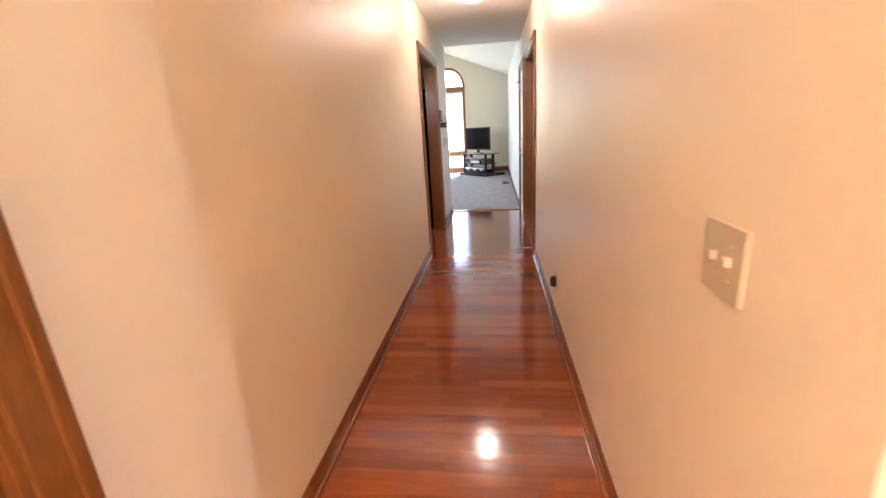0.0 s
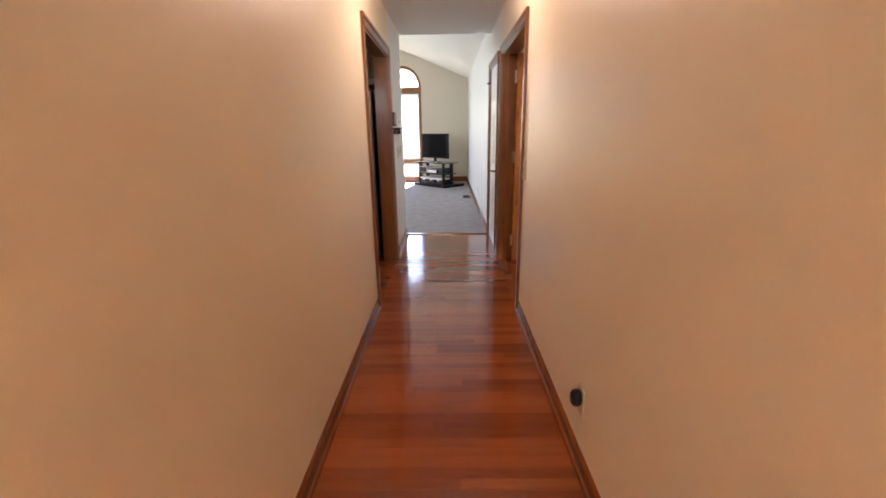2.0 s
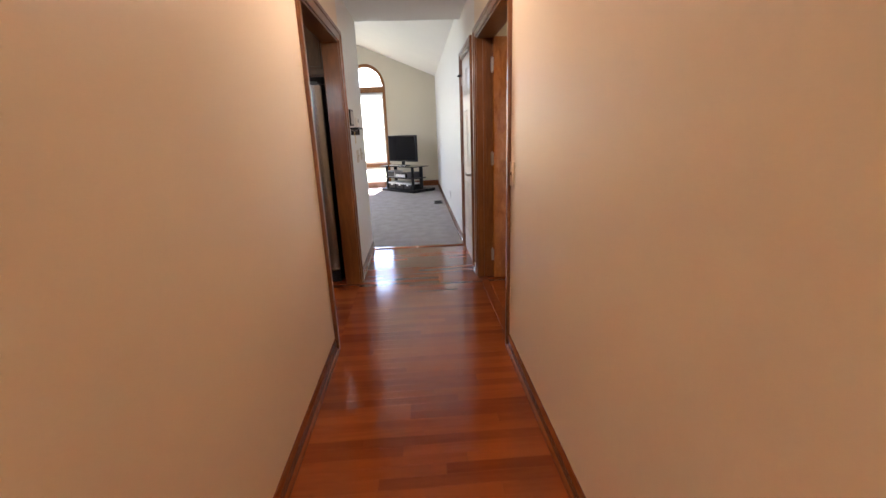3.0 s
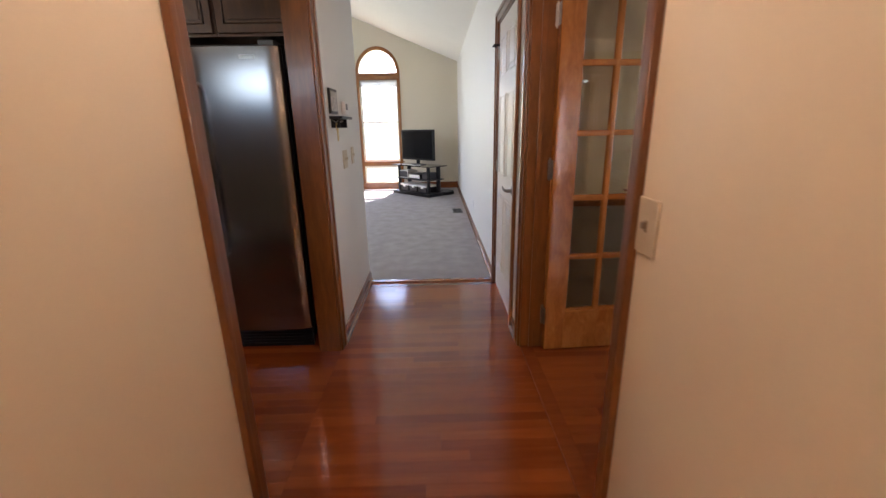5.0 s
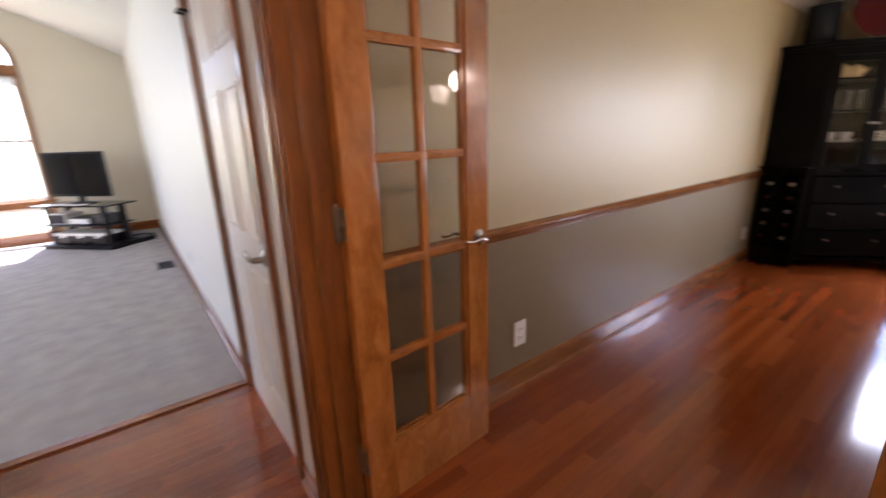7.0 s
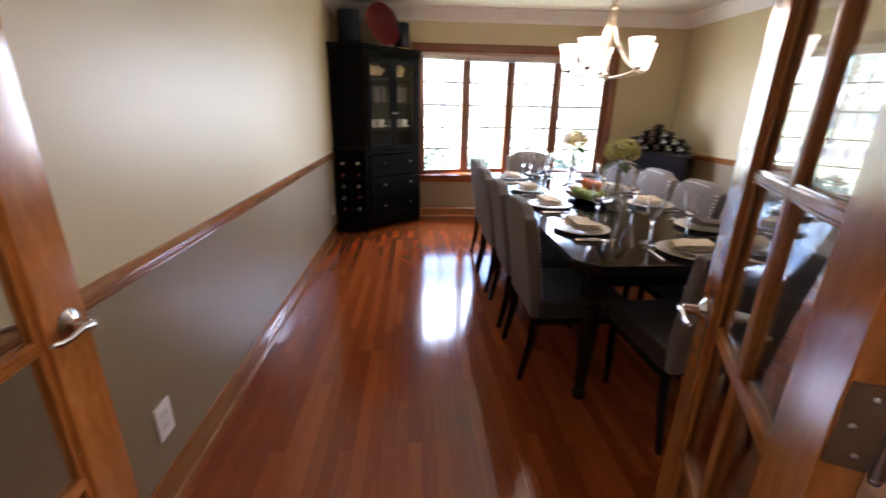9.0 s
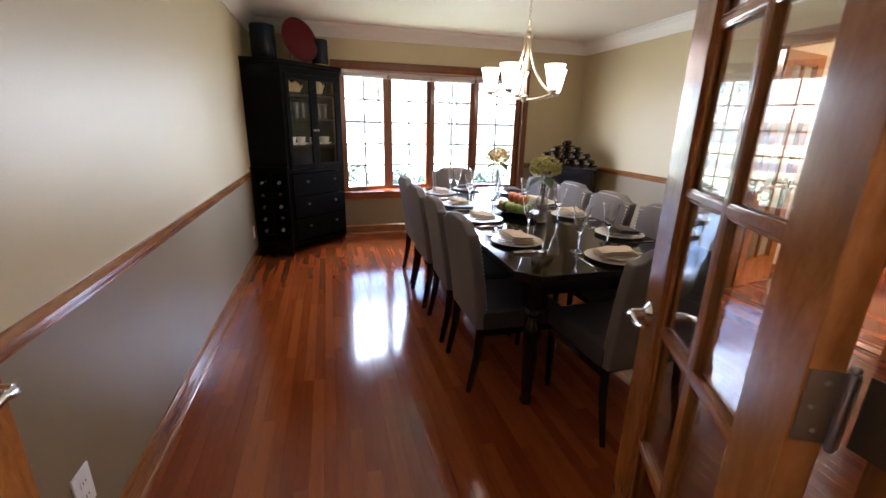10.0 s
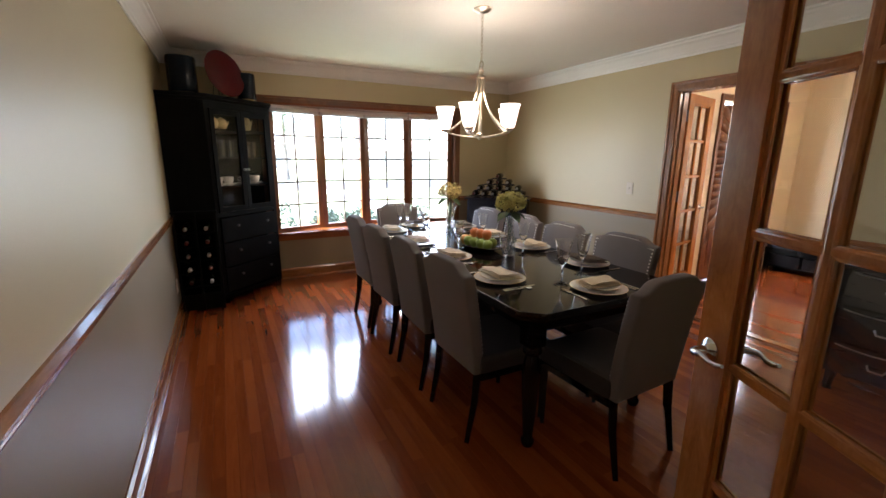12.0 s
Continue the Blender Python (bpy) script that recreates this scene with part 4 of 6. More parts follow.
wall_plate("light_switch", "ivory double toggle switch plate on the cream wall", pose(HR, 2.60, 1.07, 0, 0, -90), 0.125, 0.128, toggles=2)
wall_plate("light_switch", "ivory single toggle switch plate beside the French doors", pose(HR, 5.945, 1.075, 0, 0, -90), 0.09, 0.132, lever_mat=TOGGLE_AND_SLOT_SHADE)
so = wall_plate("socket", "ivory wall socket with a dark round plug-in", pose(HR, 4.49, 0.29, 0, 0, -90), kind="socket")
part("plug_in", lathe([(0, 0), (0.026, 0), (0.030, 0.008), (0.029, 0.026), (0.020, 0.036), (0, 0.038)], 20, sy=1.25), BLACK, so, "dark round plug-in", m=pose(0, -0.008, 0.012, 90))
wall_plate("socket", "white wall socket below the chair rail", pose(1.625, DN, 0.315, 0, 0, 0), 0.085, 0.135, "socket", mat=WHITEPLASTIC)
wall_plate("socket", "white wall socket behind the wine rack", pose(4.80, DN, 0.31, 0, 0, 0), kind="socket", mat=WHITEPLASTIC)
wall_plate("light_switch", "ivory toggle switch plate on the beige wall", pose(3.57, DS, 1.13, 0, 0, 180), toggles=1)
wall_plate("light_switch", "ivory double switch plate on the white wall stub", pose(HL, 7.85, 1.11, 0, 0, 90), 0.115, 0.118, toggles=2)
wall_plate("light_switch", "ivory switch plate on the white wall stub", pose(HL, 8.11, 1.12, 0, 0, 90))
wall_plate("socket", "white wall socket low on the living room wall", pose(HR, 10.4, 0.32, 0, 0, -90), kind="socket", mat=WHITEPLASTIC)

kr = thing("key_rack", "dark key rack with a print and small shelf", "key rack", pose(HL, 7.62, 1.36, 0, 0, 90))
part("backboard", boxes((-0.09, -0.014, 0.03, 0.09, 0.0, 0.17), bevel=0.002), BLACK, kr)
part("picture", boxes((-0.075, -0.017, 0.045, 0.075, -0.0135, 0.155)), PAPER, kr, "small grey print")
part("shelf", boxes((-0.10, -0.075, 0.0, 0.20, 0.0, 0.016), bevel=0.003), BLACK, kr)
for x in (-0.06, 0.14):
    part("bracket", boxes((x, -0.05, -0.05, x + 0.01, 0.0, 0.0)), BLACK, kr)
for k in range(4):
    x = -0.07 + 0.045 * k
    part("hook", tube([(x, -0.01, -0.004), (x, -0.03, -0.018), (x, -0.045, -0.008)], 0.003, 6), NAIL, kr)
part("keys", tube([(-0.07 + 0.018 * math.cos(a), -0.034, -0.045 + 0.022 * math.sin(a)) for a in [k * math.pi / 5 for k in range(10)]], 0.003, 6, True), BRASS, kr)
part("key_blade", boxes((-0.080, -0.038, -0.125, -0.062, -0.034, -0.065), (-0.055, -0.036, -0.115, -0.04, -0.032, -0.05), bevel=0.001), BRASS, kr)
th = thing("thermostat", "small white wall thermostat beside the key rack", "thermostat", pose(HL, 7.93, 1.435, 0, 0, 90))
part("case", boxes((-0.055, -0.025, -0.04, 0.055, 0.0, 0.04), bevel=0.006), WHITEPLASTIC, th)
part("display", boxes((-0.035, -0.0265, -0.012, 0.02, -0.0245, 0.025)), DARKSTEEL, th, "grey display")

fv = thing("floor_vent", "dark metal floor register in the carpet by the wall", "floor vent", pose(0.345, 11.54, 0.008))
part("frame", boxes((-0.08, -0.16, 0, 0.08, -0.145, 0.006), (-0.08, 0.145, 0, 0.08, 0.16, 0.006), (-0.08, -0.145, 0, -0.065, 0.145, 0.006), (0.065, -0.145, 0, 0.08, 0.145, 0.006)), DARKSTEEL, fv)
for k in range(9):
    part("slat", boxes((-0.065, -0.128 + 0.032 * k - 0.008, 0, 0.065, -0.128 + 0.032 * k + 0.008, 0.004)), DARKSTEEL, fv)


def ceiling_lamp(x, y, label):
    d = thing("ceiling_lamp", label, "ceiling lamp", pose(x, y, CEIL, 180), "hall ceiling lamps")
    part("base", lathe([(0, 0), (0.15, 0), (0.15, 0.022), (0.14, 0.03), (0, 0.03)], 32), BRUSHED, d)
    part("diffuser", lathe([(0.138, 0.03), (0.130, 0.06), (0.10, 0.088), (0.05, 0.102), (0, 0.106)], 32), LAMPGLOW, d, "lit frosted glass bowl")


ceiling_lamp(-0.05, 5.9, "lit flush ceiling lamp with a frosted bowl")
# made-up fixture to go with the entry fill
ceiling_lamp(-0.20, 0.0, "added flush ceiling lamp, unseen, over the entry")
# made-up fixture for the foyer fill
ceiling_lamp(2.1, 1.9, "added flush foyer ceiling lamp, unseen, with a frosted bowl")

# ---- kitchen: fridge and wall cabinets ----
fr = thing("refrigerator", "stainless side-by-side fridge with an ice dispenser", "refrigerator", pose(-0.778, 7.34, 0))
part("body", boxes((-0.905, 0.06, 0.05, 0.0, 0.80, 1.735), bevel=0.006), BLACK, fr, "dark textured fridge side")


def fridge_door(x0, x1):
    """A door with a gently bowed front and rounded long edges."""
    bm = bmesh.new()
    n = 12
    out = []
    for i in range(n + 1):
        u = i / n
        out.append((x0 + (x1 - x0) * u, -0.012 * math.sin(math.pi * u) ** 0.6 + (0.012 if i in (0, n) else 0)))
    add_prism(bm, out + [(x1, 0.058), (x0, 0.058)], 0.13, 1.715)
    bmesh.ops.recalc_face_normals(bm, faces=bm.faces)
    return bm


for x0, x1 in ((-0.903, -0.487), (-0.478, -0.003)):
    dr = part("door", fridge_door(x0, x1), STEEL, fr, "brushed stainless door")
    hx = x1 - 0.035 if x1 < -0.4 else x0 + 0.035
    part("handle", tube([(hx, 0.0, 1.54), (hx, -0.045, 1.52), (hx, -0.062, 1.40), (hx, -0.070, 1.06), (hx, -0.062, 0.74), (hx, -0.045, 0.62), (hx, 0.0, 0.60)], 0.015, 12), CHROME, dr, "curved steel bar handle")
dp = part("dispenser", boxes((-0.86, -0.020, 0.86, -0.83, -0.004, 1.18), (-0.60, -0.020, 0.86, -0.57, -0.004, 1.18), (-0.83, -0.020, 1.05, -0.60, -0.004, 1.18), (-0.83, -0.024, 0.855, -0.60, 0.0, 0.885), bevel=0.003), PANELGREY, fr, "grey dispenser frame")
part("recess", boxes((-0.83, -0.0135, 0.885, -0.60, -0.006, 1.05)), BLACK, dp)
part("indicator", boxes((-0.70, -0.0225, 1.10, -0.692, -0.0195, 1.108), (-0.68, -0.0225, 1.10, -0.672, -0.0195, 1.108)), glowing("red_indicator", (1.0, 0.08, 0.03), 1.0), dp, "small red lights")
for x in (-0.10, -0.88):
    part("hinge_cover", boxes((x, 0.0, 1.716, x + 0.08, 0.10, 1.745), bevel=0.006), DARKSTEEL, fr)
part("kick_grille", boxes((-0.90, 0.03, 0.0, -0.003, 0.055, 0.115), *[(-0.89, 0.022, 0.015 + 0.02 * k, -0.012, 0.031, 0.025 + 0.02 * k) for k in range(5)]), BLACK, fr)
part("badge", boxes((-0.20, -0.012, 1.655, -0.12, -0.006, 1.675), bevel=0.002), CHROME, fr)


def arched_panel(x0, x1, z0, z1):
    pts = [(x0, z0), (x1, z0), (x1, z1 - 0.05)]
    n = 12
    for i in range(n + 1):
        u = i / n
        pts.append((x1 - (x1 - x0) * u, z1 - 0.05 + 0.05 * math.sin(math.pi * u)))
    pts.append((x0, z1 - 0.05))
    out = [pts[0]]
    for q in pts[1:]:
        if (q[0] - out[-1][0]) ** 2 + (q[1] - out[-1][1]) ** 2 > 1e-8:
            out.append(q)
    return out


for k in range(4):
    x1 = -0.72 - 0.45 * k
    kc = thing("wall_cabinet", "dark stained kitchen cabinet with arched panel doors", "cabinet", pose(x1, 7.55, 1.80), "kitchen wall cabinets")
    part("body", boxes((-0.448, 0.0, 0, 0.0, 0.64, 0.60), bevel=0.002), KITCHEN_WOOD, kc)
    dd = part("door", boxes((-0.435, -0.02, 0.015, -0.012, 0.0, 0.585), bevel=0.004), KITCHEN_WOOD, kc)
    part("panel", prism(arched_panel(-0.375, -0.072, 0.08, 0.53), -0.028, -0.0195, "y"), KITCHEN_WOOD, dd)
    part("panel_groove", tube([(x, -0.021, z) for x, z in arched_panel(-0.393, -0.054, 0.062, 0.55)], 0.006, 6, True), KITCHEN_WOOD, dd)
structure("fridge_side_panel", boxes((HL - 0.14, 7.42, 0, HL - 0.122, 8.2, CEIL), bevel=0.002), KITCHEN_WOOD, "dark wooden end panel beside the fridge", "panel")
for nm, x in (("bottle", -1.02), ("jar", -1.14)):
    ob = thing(nm, "small %s standing on top of the fridge" % nm, nm, pose(x, 7.75, 1.735))
    part("body", lathe([(0, 0), (0.032, 0), (0.034, 0.01), (0.034, 0.04), (0.02, 0.05), (0, 0.05)], 16), CHINA, ob)
    part("lid", lathe([(0, 0.05), (0.021, 0.05), (0.021, 0.058), (0, 0.06)], 16), BRASS, ob)

# ---- living room: television and its stand ----
TVM = pose(-0.33, 13.42, 0.008, 0, 0, -47)
st = thing("tv_stand", "black glass television stand with silver boxes on its shelves", "tv stand", TVM)
for z, w, dp_, nm in ((0.035, 1.10, 0.46, "base_shelf"), (0.30, 1.02, 0.42, "shelf"), (0.56, 1.16, 0.46, "top")):
    part(nm, boxes((-w / 2, -dp_ / 2, z, w / 2, dp_ / 2, z + 0.018), bevel=0.004), SCREEN if nm == "top" else BLACK, st)
for x in (-0.44, 0.44):
    part("leg", tube([(x, 0.12, 0.0), (x, 0.12, 0.56)], 0.042, 14), BLACK, st)
    part("leg", tube([(x, -0.14, 0.0), (x, -0.14, 0.56)], 0.034, 14), BLACK, st)
part("plinth", boxes((-0.56, -0.24, 0.0, 0.56, 0.24, 0.034), bevel=0.006), BLACK, st)


def gadget(x, z, w, h, d, mat, label, y=-0.02):
    g = thing("media_box", label, "media box", TVM @ pose(x, y, z))
    part("case", boxes((-w / 2, -d / 2, 0, w / 2, d / 2, h), bevel=0.006), mat, g)
    part("front", boxes((-w / 2 + 0.012, -d / 2 - 0.003, 0.012, w / 2 - 0.012, -d / 2 + 0.001, h - 0.012)), WHITEPLASTIC if mat == BLACK else DARKSTEEL, g)
    part("button", boxes((w / 2 - 0.04, -d / 2 - 0.006, h * 0.4, w / 2 - 0.025, -d / 2 - 0.002, h * 0.6)), CHROME, g)


def storage_box(x, w):
    g = thing("storage_box", "dark storage box with a white lid on the low shelf", "box", TVM @ pose(x, -0.02, 0.053), "boxes on the low shelf")
    part("body", boxes((-w / 2, -0.14, 0, w / 2, 0.14, 0.115), bevel=0.008), BLACK, g)
    part("lid", boxes((-w / 2 - 0.008, -0.15, 0.115, w / 2 + 0.008, 0.15, 0.15), bevel=0.008), WHITEPLASTIC, g, "white plastic lid")
    part("latch", boxes((-0.03, -0.147, 0.085, 0.03, -0.139, 0.118), bevel=0.002), WHITEPLASTIC, g)


for x, w in ((-0.27, 0.23), (0.0, 0.23), (0.27, 0.23)):
    storage_box(x, w)
gadget(-0.30, 0.318, 0.28, 0.14, 0.26, WHITEPLASTIC, "white speaker box on the middle shelf")
gadget(0.05, 0.318, 0.34, 0.09, 0.28, BLACK, "black video player on the middle shelf")
gadget(0.33, 0.318, 0.18, 0.13, 0.22, DARKSTEEL, "grey set-top box on the middle shelf")
tv = thing("television", "black flat-screen television on a glass stand", "television", TVM @ pose(-0.03, 0.02, 0.578))
part("base", lathe([(0, 0), (0.20, 0), (0.20, 0.008), (0.03, 0.02), (0, 0.02)], 28, sy=0.6), BLACK, tv)
part("neck", boxes((-0.04, -0.012, 0.015, 0.04, 0.02, 0.10), bevel=0.005), BLACK, tv)
part("bezel", boxes((-0.47, -0.025, 0.09, 0.47, 0.035, 0.67), bevel=0.008), BLACK, tv)
part("screen", boxes((-0.445, -0.0275, 0.125, 0.445, -0.024, 0.645)), SCREEN, tv, "dark glossy screen")
bm = bmesh.new()
rng = random.Random(4)
for k in range(4):
    y0 = -0.17 - 0.012 * k
    add_tube(bm, [(-0.30 + 0.07 * i, y0 + rng.uniform(-0.02, 0.02), 0.006 + 0.012 * rng.random()) for i in range(9)], 0.004, 6)
solid("cable", bm, WHITEPLASTIC, "tangle of pale cables on the stand top", "cable", TVM @ pose(0, 0, 0.578))
bm = bmesh.new()
for k in range(3):
    add_tube(bm, [(0.12 + 0.05 * i, 13.72 - 0.02 * i + rng.uniform(-0.04, 0.04), 0.012 + 0.02 * rng.random()) for i in range(6)], 0.006, 6)
solid("cable", bm, BLACK, "dark cables on the carpet behind the stand", "cable")
gm = thing("subwoofer", "small dark floor speaker beside the stand", "speaker", pose(0.20, 13.25, 0.008, 0, 0, -47))
part("case", boxes((-0.12, -0.12, 0, 0.12, 0.12, 0.06), bevel=0.01), BLACK, gm)
part("pad", boxes((-0.10, -0.10, 0.06, 0.10, 0.10, 0.066), bevel=0.003), DARKSTEEL, gm)

# unseen window, placed so the fridge mirrors a bright band
win4 = thing("window_4", "unseen kitchen window added to brighten the fridge front", "window", kind="structure")
part("frame", boxes((-2.5, 4.32, 1.62, -2.44, 4.40, 2.05), (-1.06, 4.32, 1.62, -1.0, 4.40, 2.05), (-2.44, 4.321, 1.62, -1.06, 4.399, 1.67), (-2.44, 4.321, 2.0, -1.06, 4.399, 2.05), bevel=0.003), DARKTRIM, win4)
p = part("pane", boxes((-2.45, 4.355, 1.66, -1.05, 4.359, 2.01)), GLASS, win4)
p.visible_shadow = False


# ---- dining table ----
TX0, TX1, TY0, TY1, TZ = 1.93, 4.52, 4.80, 5.87, 0.762
table = thing("dining_table", "large espresso wood dining table with clipped corners, laid for ten", "table")
ol, c = [], 0.09
for x, y in ((TX0, TY0 + c), (TX0 + c, TY0), (TX1 - c, TY0), (TX1, TY0 + c), (TX1, TY1 - c), (TX1 - c, TY1), (TX0 + c, TY1), (TX0, TY1 - c)):
    ol.append((x, y))
bm = prism(ol, TZ - 0.032, TZ)
bmesh.ops.bevel(bm, geom=list(bm.edges), offset=0.006, segments=2, affect="EDGES", profile=0.6)
part("tabletop", bm, ESPRESSO, table)
part("edge_moulding", prism([(x + (0.012 if x < 3 else -0.012), y + (0.012 if y < 5.3 else -0.012)) for x, y in ol], TZ - 0.05, TZ - 0.0325), ESPRESSO, table)
part("apron", boxes((TX0 + 0.13, TY0 + 0.13, 0.61, TX1 - 0.13, TY0 + 0.155, 0.711), (TX0 + 0.13, TY1 - 0.155, 0.61, TX1 - 0.13, TY1 - 0.13, 0.711),
                    (TX0 + 0.13, TY0 + 0.155, 0.61, TX0 + 0.155, TY1 - 0.155, 0.711), (TX1 - 0.155, TY0 + 0.155, 0.61, TX1 - 0.13, TY1 - 0.155, 0.711), bevel=0.003), ESPRESSO, table)
LEGP = [(0, 0), (0.026, 0), (0.034, 0.02), (0.034, 0.035), (0.024, 0.05), (0.030, 0.12), (0.042, 0.30), (0.046, 0.42), (0.036, 0.48), (0.030, 0.50), (0.046, 0.515), (0.046, 0.535), (0.034, 0.55)]
for x in (TX0 + 0.14, TX1 - 0.14):
    for y in (TY0 + 0.14, TY1 - 0.14):
        bm = lathe(LEGP + [(0, 0.55)], 20, cx=x, cy=y)
        add_box(bm, x - 0.045, y - 0.045, 0.55, x + 0.045, y + 0.045, 0.7115, bevel=0.004)
        part("leg", bm, ESPRESSO, table)


# ---- chairs: back at the origin's rear, seat towards +y ----
def build_chair(m, label):
    ch = thing("dining_chair", label, "chair", m, "chairs round the dining table")
    nx, nz = 20, 12
    W, Z0, Z1 = 0.235, 0.37, 0.905
    bm = bmesh.new()
    front, back = [], []
    for j in range(nz + 1):
        rf, rb = [], []
        for i in range(nx + 1):
            u, v = -1 + 2 * i / nx, j / nz
            s_ = min(1, max(0, (abs(u) - 0.50) / 0.34))
            crest = 0.034 * (1 - s_ * s_ * (3 - 2 * s_)) - 0.012 + 0.012 * math.cos(u * math.pi / 2)
            z = Z0 + (Z1 - Z0) * v + crest * v ** 3
            w = W * (0.93 + 0.07 * v)
            lean = -0.075 * v ** 1.3
            puff = 0.014 * (1 - abs(u) ** 4) * (1 - abs(2 * v - 1) ** 6)
            rf.append(bm.verts.new((u * w, 0.030 + lean + puff, z)))
            rb.append(bm.verts.new((u * w, -0.030 + lean - puff * 0.5, z)))
        front.append(rf)
        back.append(rb)
    for g, fl in ((front, False), (back, True)):
        for j in range(nz):
            for i in range(nx):
                q = (g[j][i], g[j][i + 1], g[j + 1][i + 1], g[j + 1][i])
                bm.faces.new(q[::-1] if fl else q)
    loopf = [front[0][i] for i in range(nx + 1)] + [front[j][nx] for j in range(1, nz + 1)] + [front[nz][i] for i in range(nx - 1, -1, -1)] + [front[j][0] for j in range(nz - 1, 0, -1)]
    loopb = [back[0][i] for i in range(nx + 1)] + [back[j][nx] for j in range(1, nz + 1)] + [back[nz][i] for i in range(nx - 1, -1, -1)] + [back[j][0] for j in range(nz - 1, 0, -1)]
    n = len(loopf)
    for i in range(n):
        bm.faces.new((loopf[i], loopb[i], loopb[(i + 1) % n], loopf[(i + 1) % n]))
    nails = [v.co.copy() for k, v in enumerate(loopf) if k > nx]
    bmesh.ops.recalc_face_normals(bm, faces=bm.faces)
    es = [e for e in bm.edges if len(e.link_faces) == 2 and e.calc_face_angle(0) > 0.9]
    bmesh.ops.bevel(bm, geom=es, offset=0.012, segments=3, affect="EDGES", profile=0.5)
    br = part("backrest", bm, LINEN, ch)
    nb = bmesh.new()
    for a, b_ in zip(nails, nails[1:]):
        for k in range(2):
            p = a.lerp(b_, k / 2)
            x = p.x * 0.925
            z = p.z - (0.018 if p.z > 0.86 else 0)
            bmesh.ops.create_icosphere(nb, subdivisions=1, radius=0.0068, matrix=Matrix.Translation((x, p.y + 0.001, z)))
    part("nailhead_trim", nb, STUD, br, "row of polished nailheads")
    bm = bmesh.new()
    add_box(bm, -0.235, 0.0, 0.37, 0.235, 0.46, 0.475, bevel=0.03)
    part("seat", bm, SEATCLOTH, ch, "dark upholstered seat")
    part("seat_frame", boxes((-0.225, 0.01, 0.335, 0.225, 0.45, 0.372), bevel=0.004), ESPRESSO, ch)
    for x in (-0.205, 0.205):
        leg = tube([(x, 0.43, 0.337), (x, 0.43, 0.20), (x, 0.425, 0.0)], [0.027, 0.024, 0.016], 4)
        part("leg", leg, ESPRESSO, ch, smooth=False)
        leg = tube([(x, 0.0, 0.372), (x, -0.012, 0.22), (x, -0.055, 0.0)], [0.027, 0.024, 0.017], 4)
        part("leg", leg, ESPRESSO, ch, smooth=False)
    return ch


CH = "grey linen dining chair with nailheads"
chair = build_chair(pose(2.43, 5.94, 0, 0, 0, 180), CH + " tucked under the table")
for x, y, r in ((2.98, 5.94, 178), (3.53, 5.95, 181), (4.07, 5.94, 180), (2.47, 4.70, 2), (3.02, 4.71, -1), (3.56, 4.70, 0), (4.10, 4.71, 1)):
    copy_thing(chair, pose(x, y, 0, 0, 0, r))
end = copy_thing(chair, pose(1.76, 5.32, 0, 0, 0, -88))
tagged(end, CH + " at the head of the table")
end = copy_thing(chair, pose(4.80, 5.33, 0, 0, 0, 90))
tagged(end, CH + " beside the bow window")


# ---- place settings ----
def plate_bm(r, z=0.0):
    return lathe([(0, z), (r * 0.58, z), (r * 0.62, z + 0.004), (r * 0.97, z + 0.014), (r, z + 0.017), (r * 0.97, z + 0.018), (r * 0.62, z + 0.008), (0, z + 0.006)], 32)


